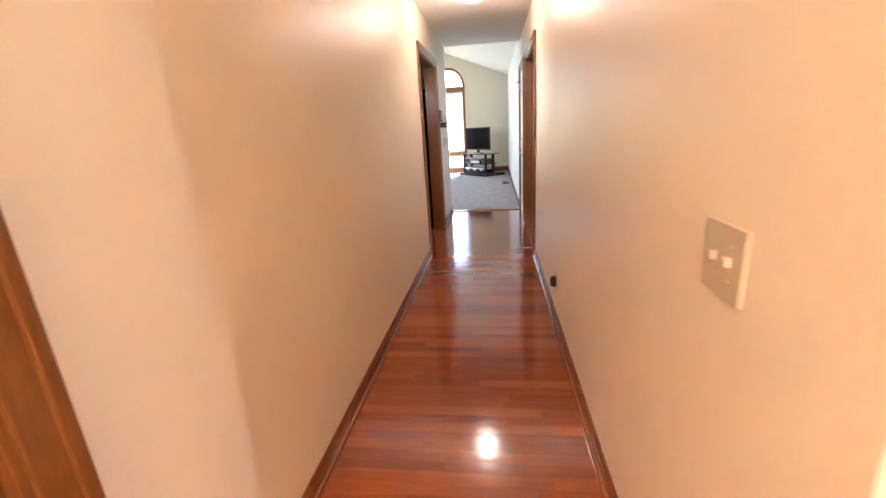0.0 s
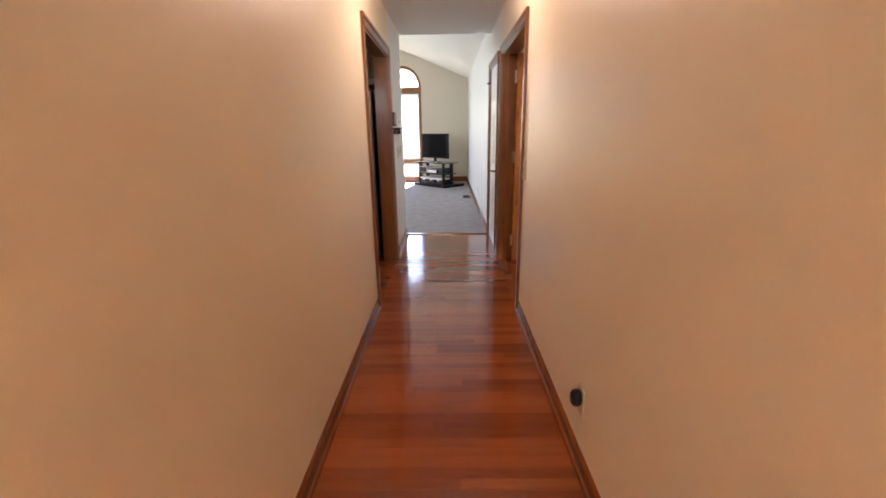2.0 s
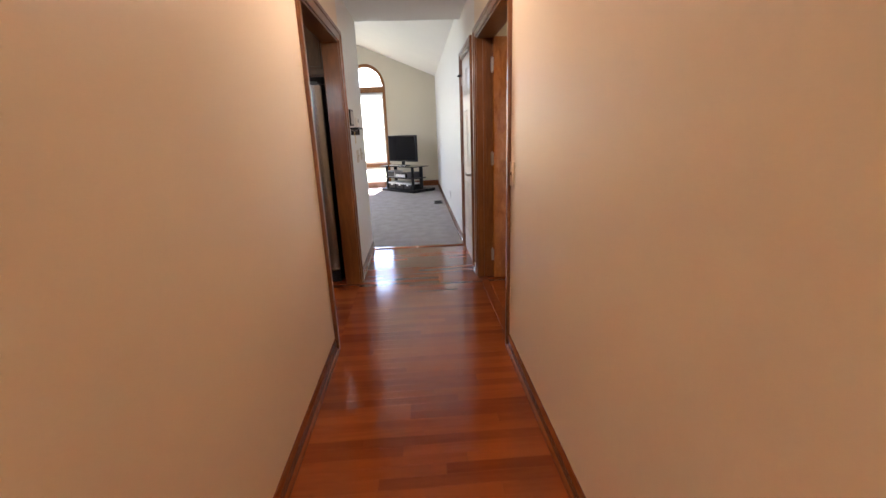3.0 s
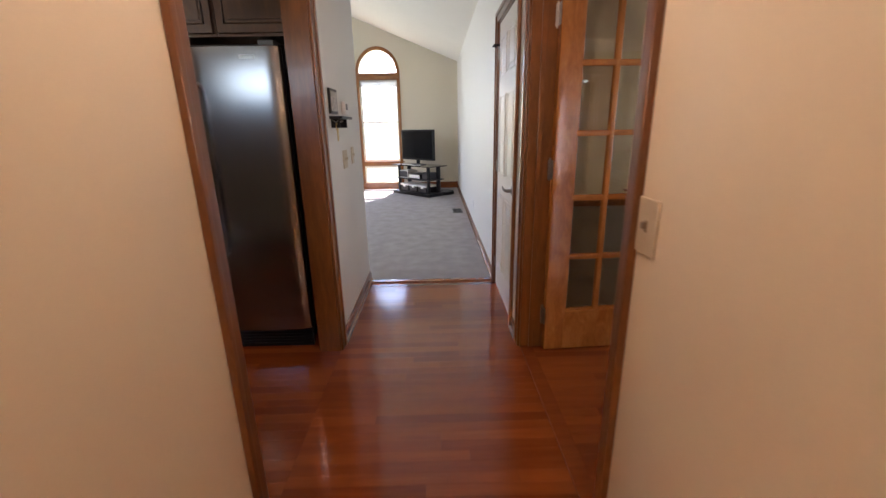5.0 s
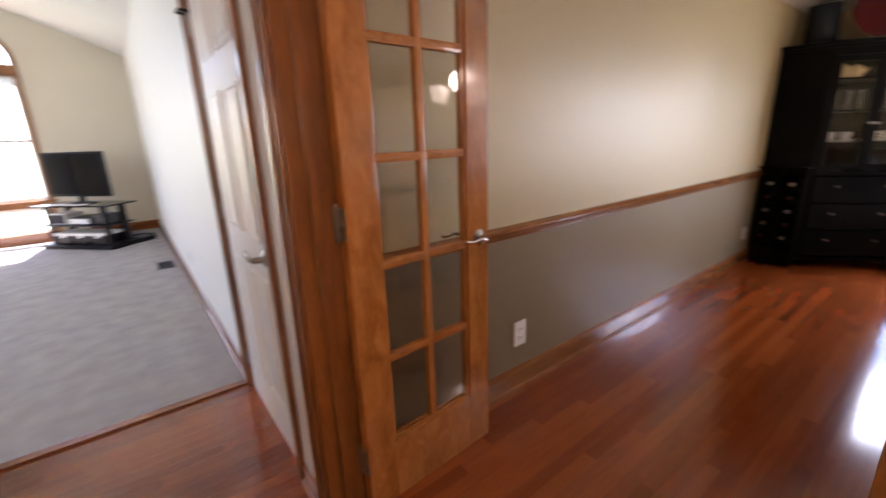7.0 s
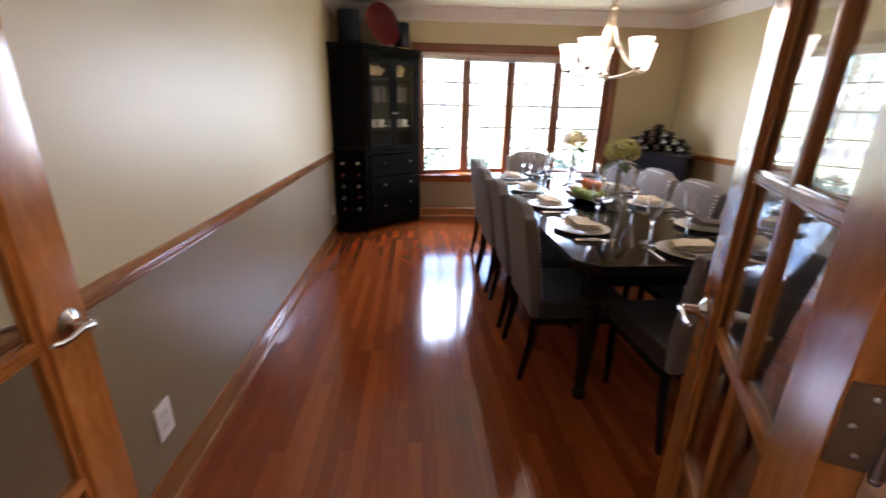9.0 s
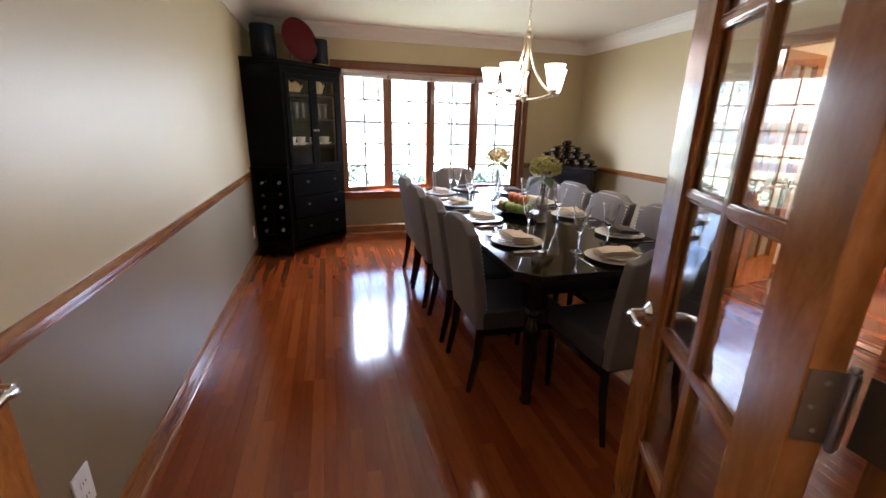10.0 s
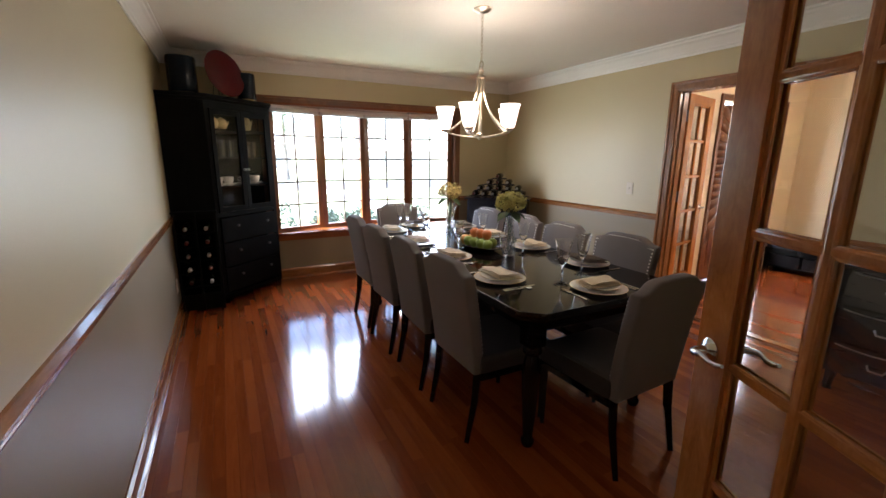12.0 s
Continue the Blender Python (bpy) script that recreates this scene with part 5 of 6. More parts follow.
def dinner(x, y, turn, dark=False, side=1):
    """A charger, a plate, a folded napkin and cutlery; the diner sits at local -y."""
    M = pose(x, y, TZ, 0, 0, turn)
    ch = thing("dinner_plate", "white charger plate with gold rim on the dark table", "plate", M, "dinner plates")
    part("dish", plate_bm(0.145), CHINA, ch)
    part("rim", tube([(0.143 * math.cos(a), 0.143 * math.sin(a), 0.017) for a in [k * math.pi / 16 for k in range(32)]], 0.0016, 6, True), BRASS, ch, "thin gold rim")
    sp = thing("salad_plate", "white smaller plate stacked on a charger", "plate", M @ pose(0, 0, 0.0135), "salad plates")
    part("dish", plate_bm(0.112), CHINA, sp)
    part("rim", tube([(0.110 * math.cos(a), 0.110 * math.sin(a), 0.017) for a in [k * math.pi / 16 for k in range(32)]], 0.0014, 6, True), BRASS, sp, "thin gold rim")
    rg = random.Random(int(x * 100 + y * 7))
    nb = bmesh.new()
    for lay in range(3):
        nx_, ny_ = 8, 5
        a = rg.uniform(-0.12, 0.12)
        g = []
        for j in range(ny_ + 1):
            row = []
            for i in range(nx_ + 1):
                u, v = -0.5 + i / nx_, -0.5 + j / ny_
                px, py = u * (0.215 - 0.012 * lay) + 0.03 * v, v * (0.125 - 0.01 * lay)
                row.append(nb.verts.new((px * math.cos(a) - py * math.sin(a), px * math.sin(a) + py * math.cos(a),
                                         0.0325 + 0.006 * lay + 0.004 * math.sin(9 * u + lay) * (0.4 + v) + 0.004 * rg.random() * lay)))
            g.append(row)
        geom = []
        for j in range(ny_):
            for i in range(nx_):
                geom.append(nb.faces.new((g[j][i], g[j][i + 1], g[j + 1][i + 1], g[j + 1][i])))
        ext = bmesh.ops.extrude_face_region(nb, geom=geom)
        for v in [q for q in ext["geom"] if isinstance(q, bmesh.types.BMVert)]:
            v.co.z += 0.004
    bmesh.ops.recalc_face_normals(nb, faces=nb.faces)
    solid("napkin", nb, BROWNCLOTH if dark else CREAMCLOTH, ("dark brown" if dark else "cream") + " folded cloth napkin lying on a plate", "napkin", M @ pose(0, 0, 0), "napkins")
    for nm, dx in (("fork", -0.175), ("knife", 0.168), ("spoon", 0.192)):
        cu = bmesh.new()
        add_tube(cu, [(0, -0.09, 0.003), (0, -0.02, 0.004), (0, 0.03, 0.0045)], [0.0045, 0.003, 0.0026], 8)
        if nm == "fork":
            add_box(cu, -0.011, 0.028, 0.003, 0.011, 0.055, 0.0055, bevel=0.001)
            for k in range(4):
                add_box(cu, -0.011 + 0.0065 * k, 0.05, 0.003, -0.0085 + 0.0065 * k, 0.095, 0.0055)
        elif nm == "knife":
            add_box(cu, -0.002, 0.02, 0.001, 0.013, 0.12, 0.003, bevel=0.0008)
        else:
            add_ball(cu, 0, 0.06, 0.0045, 0.019, 0.2)
        solid(nm, cu, CHROME, "polished steel %s beside a plate" % nm, "cutlery", M @ pose(dx, -0.01, 0, 0, 0, rg.uniform(-4, 4)), nm + "s")


STEM = [(0, 0), (0.034, 0), (0.035, 0.002), (0.012, 0.006), (0.0045, 0.012), (0.004, 0.05), (0.0065, 0.058), (0.004, 0.066), (0.0045, 0.082), (0.016, 0.098), (0.026, 0.125), (0.031, 0.16), (0.040, 0.205), (0.0385, 0.205), (0.0295, 0.16), (0.0245, 0.126), (0.014, 0.100), (0, 0.092)]


def goblet(x, y, k=1.14):
    d = solid("wine_glass", lathe([(r * k, z * k) for r, z in STEM], 24), SOLIDGLASS, "clear flared stemmed wine glass on the table", "glass", pose(x, y, TZ), "wine glasses")
    return d


for x in (2.46, 3.03, 3.57, 4.15):
    dinner(x, 5.66, 180)
    goblet(x + 0.13, 5.53)
for x, dk in ((2.50, True), (3.05, False), (3.57, False), (4.10, True)):
    dinner(x, 4.955, 0, dk)
    goblet(x - 0.16, 5.16)
dinner(2.085, 5.30, -90)
goblet(2.24, 5.41, 1.2)
dinner(4.37, 5.33, 90, True)
goblet(4.22, 5.48)
goblet(4.19, 5.33)

# ---- fruit dish and vases ----
fdish = thing("fruit_dish", "long boat-shaped dish heaped with apples and oranges", "dish", pose(3.20, 5.33, TZ, 0, 0, 8))
part("dish", lathe([(0, 0.0), (0.10, 0.0), (0.115, 0.006), (0.155, 0.022), (0.19, 0.040), (0.186, 0.042), (0.15, 0.028), (0.11, 0.012), (0, 0.008)], 36, sx=1.25, sy=0.72), ESPRESSO, fdish)
FR = [(-0.14, 0.035, 0), (-0.075, 0.045, 0), (-0.005, 0.05, 0), (0.07, 0.045, 0), (-0.10, -0.045, 0), (-0.03, -0.05, 0), (0.045, -0.05, 0), (0.115, -0.03, 2), (0.13, 0.03, 2),
      (-0.09, 0.0, 3), (-0.02, 0.0, 1), (0.05, 0.0, 1)]
for x, y, k in FR:
    top = k in (1, 3)
    r = 0.036
    f = thing("apple" if k == 0 else "orange" if k in (1, 3) else "peach", {0: "green apple in the fruit dish", 1: "orange on top of the fruit", 2: "yellow peach in the fruit dish", 3: "orange on top of the fruit"}[k], "fruit",
              pose(3.20, 5.33, TZ, 0, 0, 8) @ pose(x, y, 0.085 if top else 0.022), "fruit in the dish")
    part("flesh", lathe([(0, 0.004), (r * 0.45, 0.0), (r * 0.85, r * 0.45), (r, r), (r * 0.88, r * 1.5), (r * 0.5, r * 1.85), (r * 0.2, r * 1.86), (0, r * 1.75)], 18), [GREENAPPLE, ORANGE, YELLOWFRUIT, ORANGE][k], f)
    part("stalk", tube([(0, 0, r * 1.7), (0.003, 0, r * 2.0)], 0.0015, 6), BARK, f)


def vase(x, y, petals, seed, h=0.27):
    M = pose(x, y, TZ)
    v = thing("flower_vase", "clear glass vase of water on the table", "vase", M, "flower vases")
    part("glass", lathe([(0, 0), (0.040, 0), (0.043, 0.006), (0.046, 0.06), (0.040, 0.13), (0.028, 0.19), (0.030, 0.23), (0.043, h), (0.040, h), (0.027, 0.23), (0.025, 0.19), (0.036, 0.13), (0.041, 0.06), (0.036, 0.012), (0, 0.012)], 28), CRYSTAL, v)
    fl = thing("hydrangea", "dried yellow-green hydrangea head in a vase", "flower", M, "hydrangeas")
    rg = random.Random(seed)
    for k in range(3):
        part("stem", tube([(0.01 * (k - 1), 0.006 * k, 0.02), (0.012 * (k - 1), 0, 0.2), (0.03 * (k - 1), 0.01, 0.34)], 0.0035, 6), LEAF, fl)
    vs, fs = [], []
    for k in range(330):
        a, b_ = rg.uniform(0, 2 * math.pi), math.acos(rg.uniform(-0.75, 1))
        lump = 1 + 0.14 * math.sin(3 * a + seed) * math.sin(2 * b_) + rg.uniform(-0.12, 0.06)
        n_ = Vector((math.sin(b_) * math.cos(a), math.sin(b_) * math.sin(a), math.cos(b_)))
        cpos = Vector((n_.x * 0.098 * lump, n_.y * 0.098 * lump, 0.375 + n_.z * 0.068 * lump))
        nn = (n_ + Vector((rg.uniform(-.5, .5), rg.uniform(-.5, .5), rg.uniform(-.5, .5)))).normalized()
        u = nn.orthogonal().normalized()
        w = nn.cross(u)
        s = rg.uniform(0.010, 0.016)
        ph = rg.uniform(0, 6.28)
        c0 = len(vs)
        vs.append(cpos)
        for q in range(8):
            rr = s * (1.0 if q % 2 == 0 else 0.62)
            aa = ph + q * math.pi / 4
            vs.append(cpos + (u * math.cos(aa) + w * math.sin(aa)) * rr + nn * (0.004 if q % 2 == 0 else 0.0))
        for q in range(8):
            fs.append((c0, c0 + 1 + q, c0 + 1 + (q + 1) % 8))
    me = bpy.data.meshes.new("flower_head")
    me.from_pydata(vs, [], fs)
    me.materials.append(petals)
    hd = new("flower_head", me)
    hd.parent = fl
    for k in range(4):
        a = seed + k * 1.7
        lb = bmesh.new()
        pts = []
        for q in range(7):
            tt = q / 6
            wv = 0.034 * math.sin(math.pi * min(1, tt * 0.93 + 0.04))
            cx_, cz_ = 0.02 + 0.105 * tt, 0.305 - 0.055 * tt * tt
            pts.append((lb.verts.new((cx_, -wv, cz_ + 0.008)), lb.verts.new((cx_, 0, cz_)), lb.verts.new((cx_, wv, cz_ + 0.008))))
        for p0, p1 in zip(pts, pts[1:]):
            lb.faces.new((p0[0], p0[1], p1[1], p1[0]))
            lb.faces.new((p0[1], p0[2], p1[2], p1[1]))
        part("leaf", lb, LEAF, fl, "dark green leaf", m=Matrix.Rotation(a, 4, "Z"))


vase(2.88, 5.29, PETAL_GREEN, 3)
vase(3.90, 5.20, PETAL, 8)

# ---- chandelier ----
CX, CY = 3.32, 5.27
cl = thing("chandelier", "brushed nickel five-arm chandelier with lit frosted glass shades", "chandelier", pose(CX, CY, 0))
part("canopy", lathe([(0, CEIL + 0.003), (0.062, CEIL + 0.003), (0.062, CEIL - 0.008), (0.04, CEIL - 0.022), (0.012, CEIL - 0.03), (0, CEIL - 0.03)], 28), BRUSHED, cl)
zt = CEIL - 0.03
k = 0
while zt > 2.10:
    r = 0.010
    pts = [((r * 0.7 * math.cos(a) if k % 2 == 0 else 0), (0 if k % 2 == 0 else r * 0.7 * math.cos(a)), zt - 0.014 + 0.017 * math.sin(a)) for a in [q * math.pi / 6 for q in range(12)]]
    part("chain_link", tube(pts, 0.0022, 6, True), BRUSHED, cl)
    zt -= 0.026
    k += 1
part("ring", tube([(0.024 * math.cos(a), 0, 2.075 + 0.026 * math.sin(a)) for a in [q * math.pi / 8 for q in range(16)]], 0.0045, 8, True), BRUSHED, cl)
part("column", lathe([(0, 1.555), (0.010, 1.56), (0.014, 1.575), (0.024, 1.585), (0.026, 1.60), (0.012, 1.61), (0.010, 1.72), (0.011, 1.98), (0.032, 1.985), (0.034, 1.998), (0.014, 2.01), (0.020, 2.03), (0.008, 2.052), (0, 2.052)], 20), BRUSHED, cl)
AR = 0.255
for q in range(5):
    a = radians(129.7 + 72 * q)
    R = Matrix.Rotation(a, 4, "Z")
    arm = bmesh.new()
    pts = []
    for i in range(13):
        u = i / 12
        pts.append((0.024 + (AR - 0.024) * (u ** 1.9), 0, 1.985 - 0.37 * (1 - (1 - u) ** 1.35) + 0.0))
    add_tube(arm, pts, 0.0075, 10)
    low = []
    for i in range(9):
        u = i / 8
        low.append((0.02 + (AR + 0.01) * u, 0, 1.578 + 0.048 * u ** 2.2))
    add_tube(arm, low, 0.006, 8)
    ao = part("arm", arm, BRUSHED, cl, m=R)
    part("cup", lathe([(0, 1.612), (0.020, 1.612), (0.026, 1.624), (0.030, 1.632), (0, 1.632)], 18, cx=AR), BRUSHED, ao)
    part("shade", lathe([(0.028, 1.634), (0.036, 1.642), (0.047, 1.69), (0.058, 1.745), (0.070, 1.79), (0.067, 1.79), (0.055, 1.745), (0.044, 1.69), (0.032, 1.645), (0, 1.642)], 28, cx=AR), SHADE, cl, "lit frosted glass shade", m=R)

# ---- corner display cabinet ----
H = 1.965
A, B, C_, D_, E_ = (5.00, DN - 0.004), (5.00, 7.08), (5.50, 6.50), (DE - 0.004, 6.50), (DE - 0.004, DN - 0.004)
cab = thing("corner_cabinet", "black painted corner display cabinet with glass doors and drawers", "cabinet")
fx, fy = C_[0] - B[0], C_[1] - B[1]
FL = math.hypot(fx, fy)
FM = pose(B[0], B[1], 0, 0, 0, math.degrees(math.atan2(fy, fx)))
part("side_panel", boxes((A[0], B[1], 0.86, A[0] + 0.02, A[1], H - 0.03), bevel=0.002), BLACKWOOD, cab)
part("corner_post", boxes((A[0], B[1], 0.10, A[0] + 0.02, B[1] + 0.025, 0.86), bevel=0.002), BLACKWOOD, cab)
part("corner_post", boxes((A[0], A[1] - 0.02, 0.10, A[0] + 0.02, A[1], 0.86), bevel=0.002), BLACKWOOD, cab)
part("side_panel", boxes((C_[0], C_[1], 0.08, D_[0], C_[1] + 0.02, H - 0.03), bevel=0.002), BLACKWOOD, cab)
part("back_panel", boxes((A[0] + 0.02, DN - 0.016, 0.08, DE - 0.006, DN - 0.006, H - 0.03), (DE - 0.016, 6.52, 0.08, DE - 0.006, DN - 0.016, H - 0.03)), BLACKWOOD, cab)
pent = [A, B, C_, D_, E_]
inner = [(5.022, DN - 0.018), (5.022, 7.095), (5.505, 6.522), (DE - 0.018, 6.522), (DE - 0.018, DN - 0.018)]
big = [(A[0] - 0.022, A[1]), (B[0] - 0.022, B[1] - 0.014), (C_[0] - 0.012, C_[1] - 0.024), (D_[0], D_[1] - 0.024), E_]
part("top", prism(big, H - 0.03, H), BLACKWOOD, cab)
part("cornice", prism([(x - 0.008 if x < 5.6 else x, y - 0.008 if y < 7.3 else y) for x, y in pent], H - 0.055, H - 0.031), BLACKWOOD, cab)
part("base", prism(pent, 0.07, 0.10), BLACKWOOD, cab)
for z in (0.875, 1.13, 1.40, 1.66):
    part("shelf", prism(inner, z, z + 0.016), BLACKWOOD, cab)
for x, y in ((5.02, 7.10), (5.495, 6.53), (5.03, 7.40), (5.70, 6.53)):
    part("foot", boxes((x - 0.02, y - 0.02, 0, x + 0.02, y + 0.02, 0.071), bevel=0.002), BLACKWOOD, cab)
part("face_frame", boxes((0, -0.002, 0.10, 0.04, 0.02, H - 0.055), (FL - 0.04, -0.002, 0.10, FL, 0.02, H - 0.055), (0.04, -0.002, 0.86, FL - 0.04, 0.018, 0.90), (0.04, -0.002, H - 0.115, FL - 0.04, 0.018, H - 0.055), bevel=0.002), BLACKWOOD, cab, m=FM)
for s in (0, 1):
    x0, x1 = (0.042, FL / 2 - 0.001) if s == 0 else (FL / 2 + 0.001, FL - 0.042)
    z0, z1 = 0.905, H - 0.118
    dr = part("glass_door", boxes((x0, -0.012, z0, x0 + 0.045, 0.008, z1), (x1 - 0.045, -0.012, z0, x1, 0.008, z1), (x0 + 0.045, -0.012, z0, x1 - 0.045, 0.008, z0 + 0.05), (x0 + 0.045, -0.012, z1 - 0.05, x1 - 0.045, 0.008, z1), bevel=0.002), BLACKWOOD, cab, m=FM)
    gp = part("pane", boxes((x0 + 0.044, -0.002, z0 + 0.049, x1 - 0.044, 0.001, z1 - 0.049)), CABGLASS, dr)
    gp.visible_shadow = False
    kx = x1 - 0.02 if s == 0 else x0 + 0.02
    part("knob", lathe([(0, 0), (0.006, 0), (0.006, 0.012), (0.013, 0.02), (0.011, 0.028), (0, 0.03)], 14), NAIL, dr, m=pose(kx, -0.012, 1.30, 90))
for k in range(3):
    z0 = 0.13 + 0.243 * k
    dr = part("drawer", boxes((0.045, -0.012, z0, FL - 0.045, 0.01, z0 + 0.233), bevel=0.004), BLACKWOOD, cab, m=FM)
    for kx in (0.22, FL - 0.17):
        part("knob", lathe([(0, 0), (0.006, 0), (0.006, 0.012), (0.014, 0.02), (0.012, 0.028), (0, 0.03)], 14), NAIL, dr, "small nickel knob", m=pose(kx, -0.012, z0 + 0.15, 90))


def cup(M, label="white china cup on its saucer in the cabinet"):
    d = thing("cup", label, "cup", M @ Matrix.Scale(1.22, 4), "cups in the cabinet")
    part("saucer", plate_bm(0.062), CHINA, d)
    part("bowl", lathe([(0, 0.008), (0.020, 0.008), (0.030, 0.02), (0.038, 0.045), (0.040, 0.068), (0.037, 0.068), (0.034, 0.045), (0.026, 0.022), (0, 0.016)], 20), CHINA, d)
    part("handle", tube([(0.036, 0, 0.058), (0.055, 0, 0.055), (0.058, 0, 0.038), (0.034, 0, 0.028)], 0.0035, 6), CHINA, d)


IN = FM @ pose(0, 0.10, 0)
for x in (0.15, 0.27, 0.47, 0.60):
    cup(IN @ pose(x, 0, 1.147, 0, 0, 25 * x * 10))
for x in (0.14, 0.24, 0.33, 0.45, 0.54, 0.62):
    solid("tumbler", lathe([(0, 0), (0.026, 0), (0.030, 0.10), (0.036, 0.16), (0.0345, 0.16), (0.028, 0.10), (0.024, 0.006), (0, 0.006)], 18), CRYSTAL, "clear tall glass tumbler in the cabinet", "glass", IN @ pose(x, 0, 1.417), "tumblers in the cabinet")
for x, hh in ((0.15, 0.12), (0.25, 0.11), (0.54, 0.15)):
    tp = thing("teapot", "cream glazed teapot in the cabinet", "teapot", IN @ pose(x, 0, 1.677), "teapots in the cabinet")
    part("body", lathe([(0, 0), (0.035, 0), (0.05, 0.02), (0.056, hh * 0.45), (0.045, hh * 0.75), (0.03, hh * 0.85), (0, hh * 0.86)], 20), TEAPOT, tp)
    part("lid", lathe([(0, hh * 0.86), (0.03, hh * 0.86), (0.02, hh * 0.93), (0.006, hh * 0.95), (0.009, hh), (0, hh * 1.02)], 16), TEAPOT, tp)
    part("spout", tube([(0.048, 0, hh * 0.3), (0.075, 0, hh * 0.5), (0.088, 0, hh * 0.72)], [0.012, 0.009, 0.006], 8), TEAPOT, tp)
    part("handle", tube([(-0.045, 0, hh * 0.7), (-0.08, 0, hh * 0.65), (-0.08, 0, hh * 0.35), (-0.05, 0, hh * 0.25)], 0.005, 8), TEAPOT, tp)
for x, n in ((0.16, 3), (0.27, 4), (0.52, 4)):
    for k in range(n):
        solid("saucer", plate_bm(0.075), CHINA, "white plate in a stack in the cabinet", "plate", IN @ pose(x, 0, 0.892 + 0.0075 * k), "plates in the cabinet")

# ornaments on top of the cabinet
TOPM = FM @ pose(0, 0, H)


def lantern(x, y, r, h):
    d = thing("blue_jar", "dark blue cylindrical jar with a brass foot on the cabinet", "jar", TOPM @ pose(x, y, 0), "blue jars on the cabinet")
    part("foot", lathe([(0, 0), (r * 0.8, 0), (r * 0.82, 0.018), (r * 0.5, 0.022), (0, 0.022)], 28), BRASS, d, "brass foot")
    part("body", lathe([(0, 0.022), (r * 0.96, 0.022), (r, 0.03), (r, h - 0.015), (r * 0.96, h), (r * 0.9, h), (r * 0.9, 0.04), (0, 0.036)], 32), BLUEGLASS, d)


lantern(0.03, 0.26, 0.118, 0.32)
lantern(0.60, 0.11, 0.088, 0.265)
pl = thing("red_plate", "large red glazed plate leaning on a stand on the cabinet", "plate", TOPM @ pose(0.33, 0.11, 0.004))
bm = lathe([(0, 0), (0.125, 0.0), (0.138, 0.007), (0.205, 0.032), (0.212, 0.038), (0.205, 0.040), (0.135, 0.016), (0, 0.012)], 40)
part("dish", bm, RED, pl, m=pose(0, 0, 0.208, 78))
part("easel", tube([(-0.06, -0.03, 0.0), (-0.06, -0.01, 0.02), (-0.05, 0.05, 0.2), (-0.05, 0.09, 0.0)], 0.004, 6), BLACK, pl)
part("easel", tube([(0.06, -0.03, 0.0), (0.06, -0.01, 0.02), (0.05, 0.05, 0.2), (0.05, 0.09, 0.0)], 0.004, 6), BLACK, pl)


# ---- wine racks ----
def bottle(M, foil, mat=BOTTLE):
    d = thing("wine_bottle", "dark wine bottle lying in a rack, %s capsule" % ("silver" if foil == FOIL_W else "red"), "bottle", M, "wine bottles")
    part("glass", lathe([(0, 0), (0.036, 0), (0.037, 0.01), (0.037, 0.18), (0.030, 0.205), (0.015, 0.235), (0.0145, 0.29), (0, 0.29)], 16), mat, d)
    part("capsule", lathe([(0.0155, 0.235), (0.0165, 0.292), (0.012, 0.2955), (0, 0.2955)], 14), foil, d)


wr = thing("wine_rack", "tall narrow black wine rack beside the cabinet", "wine rack", pose(4.93, 7.075, 0))
for y in (0.0, 0.165, 0.33):
    part("post", boxes((0.0, y, 0, 0.02, y + 0.02, 0.925), bevel=0.002), BLACKWOOD, wr)
part("top", boxes((-0.008, -0.006, 0.925, 0.068, 0.356, 0.94), bevel=0.003), BLACKWOOD, wr)
part("plinth", boxes((0.002, 0.02, 0.02, 0.018, 0.165, 0.17), (0.002, 0.185, 0.02, 0.018, 0.33, 0.17), bevel=0.002), BLACKWOOD, wr)
for k in range(5):
    z = 0.238 + 0.125 * k
    bm = bmesh.new()
    for y in (0.02, 0.185):
        add_tube(bm, [(0.010, y + 0.145 * i / 8, z + 0.014 - 0.016 * math.sin(math.pi * i / 8)) for i in range(9)], 0.006, 8)
    part("rail", bm, BLACKWOOD, wr, "scalloped bottle rest")
for k in range(5):
    for j in range(2):
        bottle(pose(5.205, 7.168 + 0.165 * j, 0.282 + 0.125 * k, 0, -90, 0), FOIL_W if (k * 2 + j) % 5 not in (1, 2) else FOIL_R)

ws = thing("wine_stand", "dark wooden corner stand below a bottle pyramid", "stand", pose(5.295, 3.695, 0, 0, 0, 225))
part("top", boxes((-0.44, -0.16, 0.88, 0.44, 0.16, 0.905), bevel=0.004), CHESTWOOD, ws)
part("body", boxes((-0.40, -0.14, 0.06, 0.40, 0.15, 0.88), bevel=0.003), CHESTWOOD, ws)
part("door", boxes((-0.385, -0.155, 0.10, -0.004, -0.139, 0.85), bevel=0.003), CHESTWOOD, ws)
part("door", boxes((0.004, -0.155, 0.10, 0.385, -0.139, 0.85), bevel=0.003), CHESTWOOD, ws)
for x in (-0.36, 0.36):
    for y in (-0.11, 0.12):
        part("foot", boxes((x - 0.025, y - 0.025, 0, x + 0.025, y + 0.025, 0.061)), CHESTWOOD, ws)
WSM = pose(5.295, 3.695, 0.905, 0, 0, 225)
pr = thing("bottle_pyramid_rack", "black scalloped rack holding a pyramid of bottles", "wine rack", WSM)
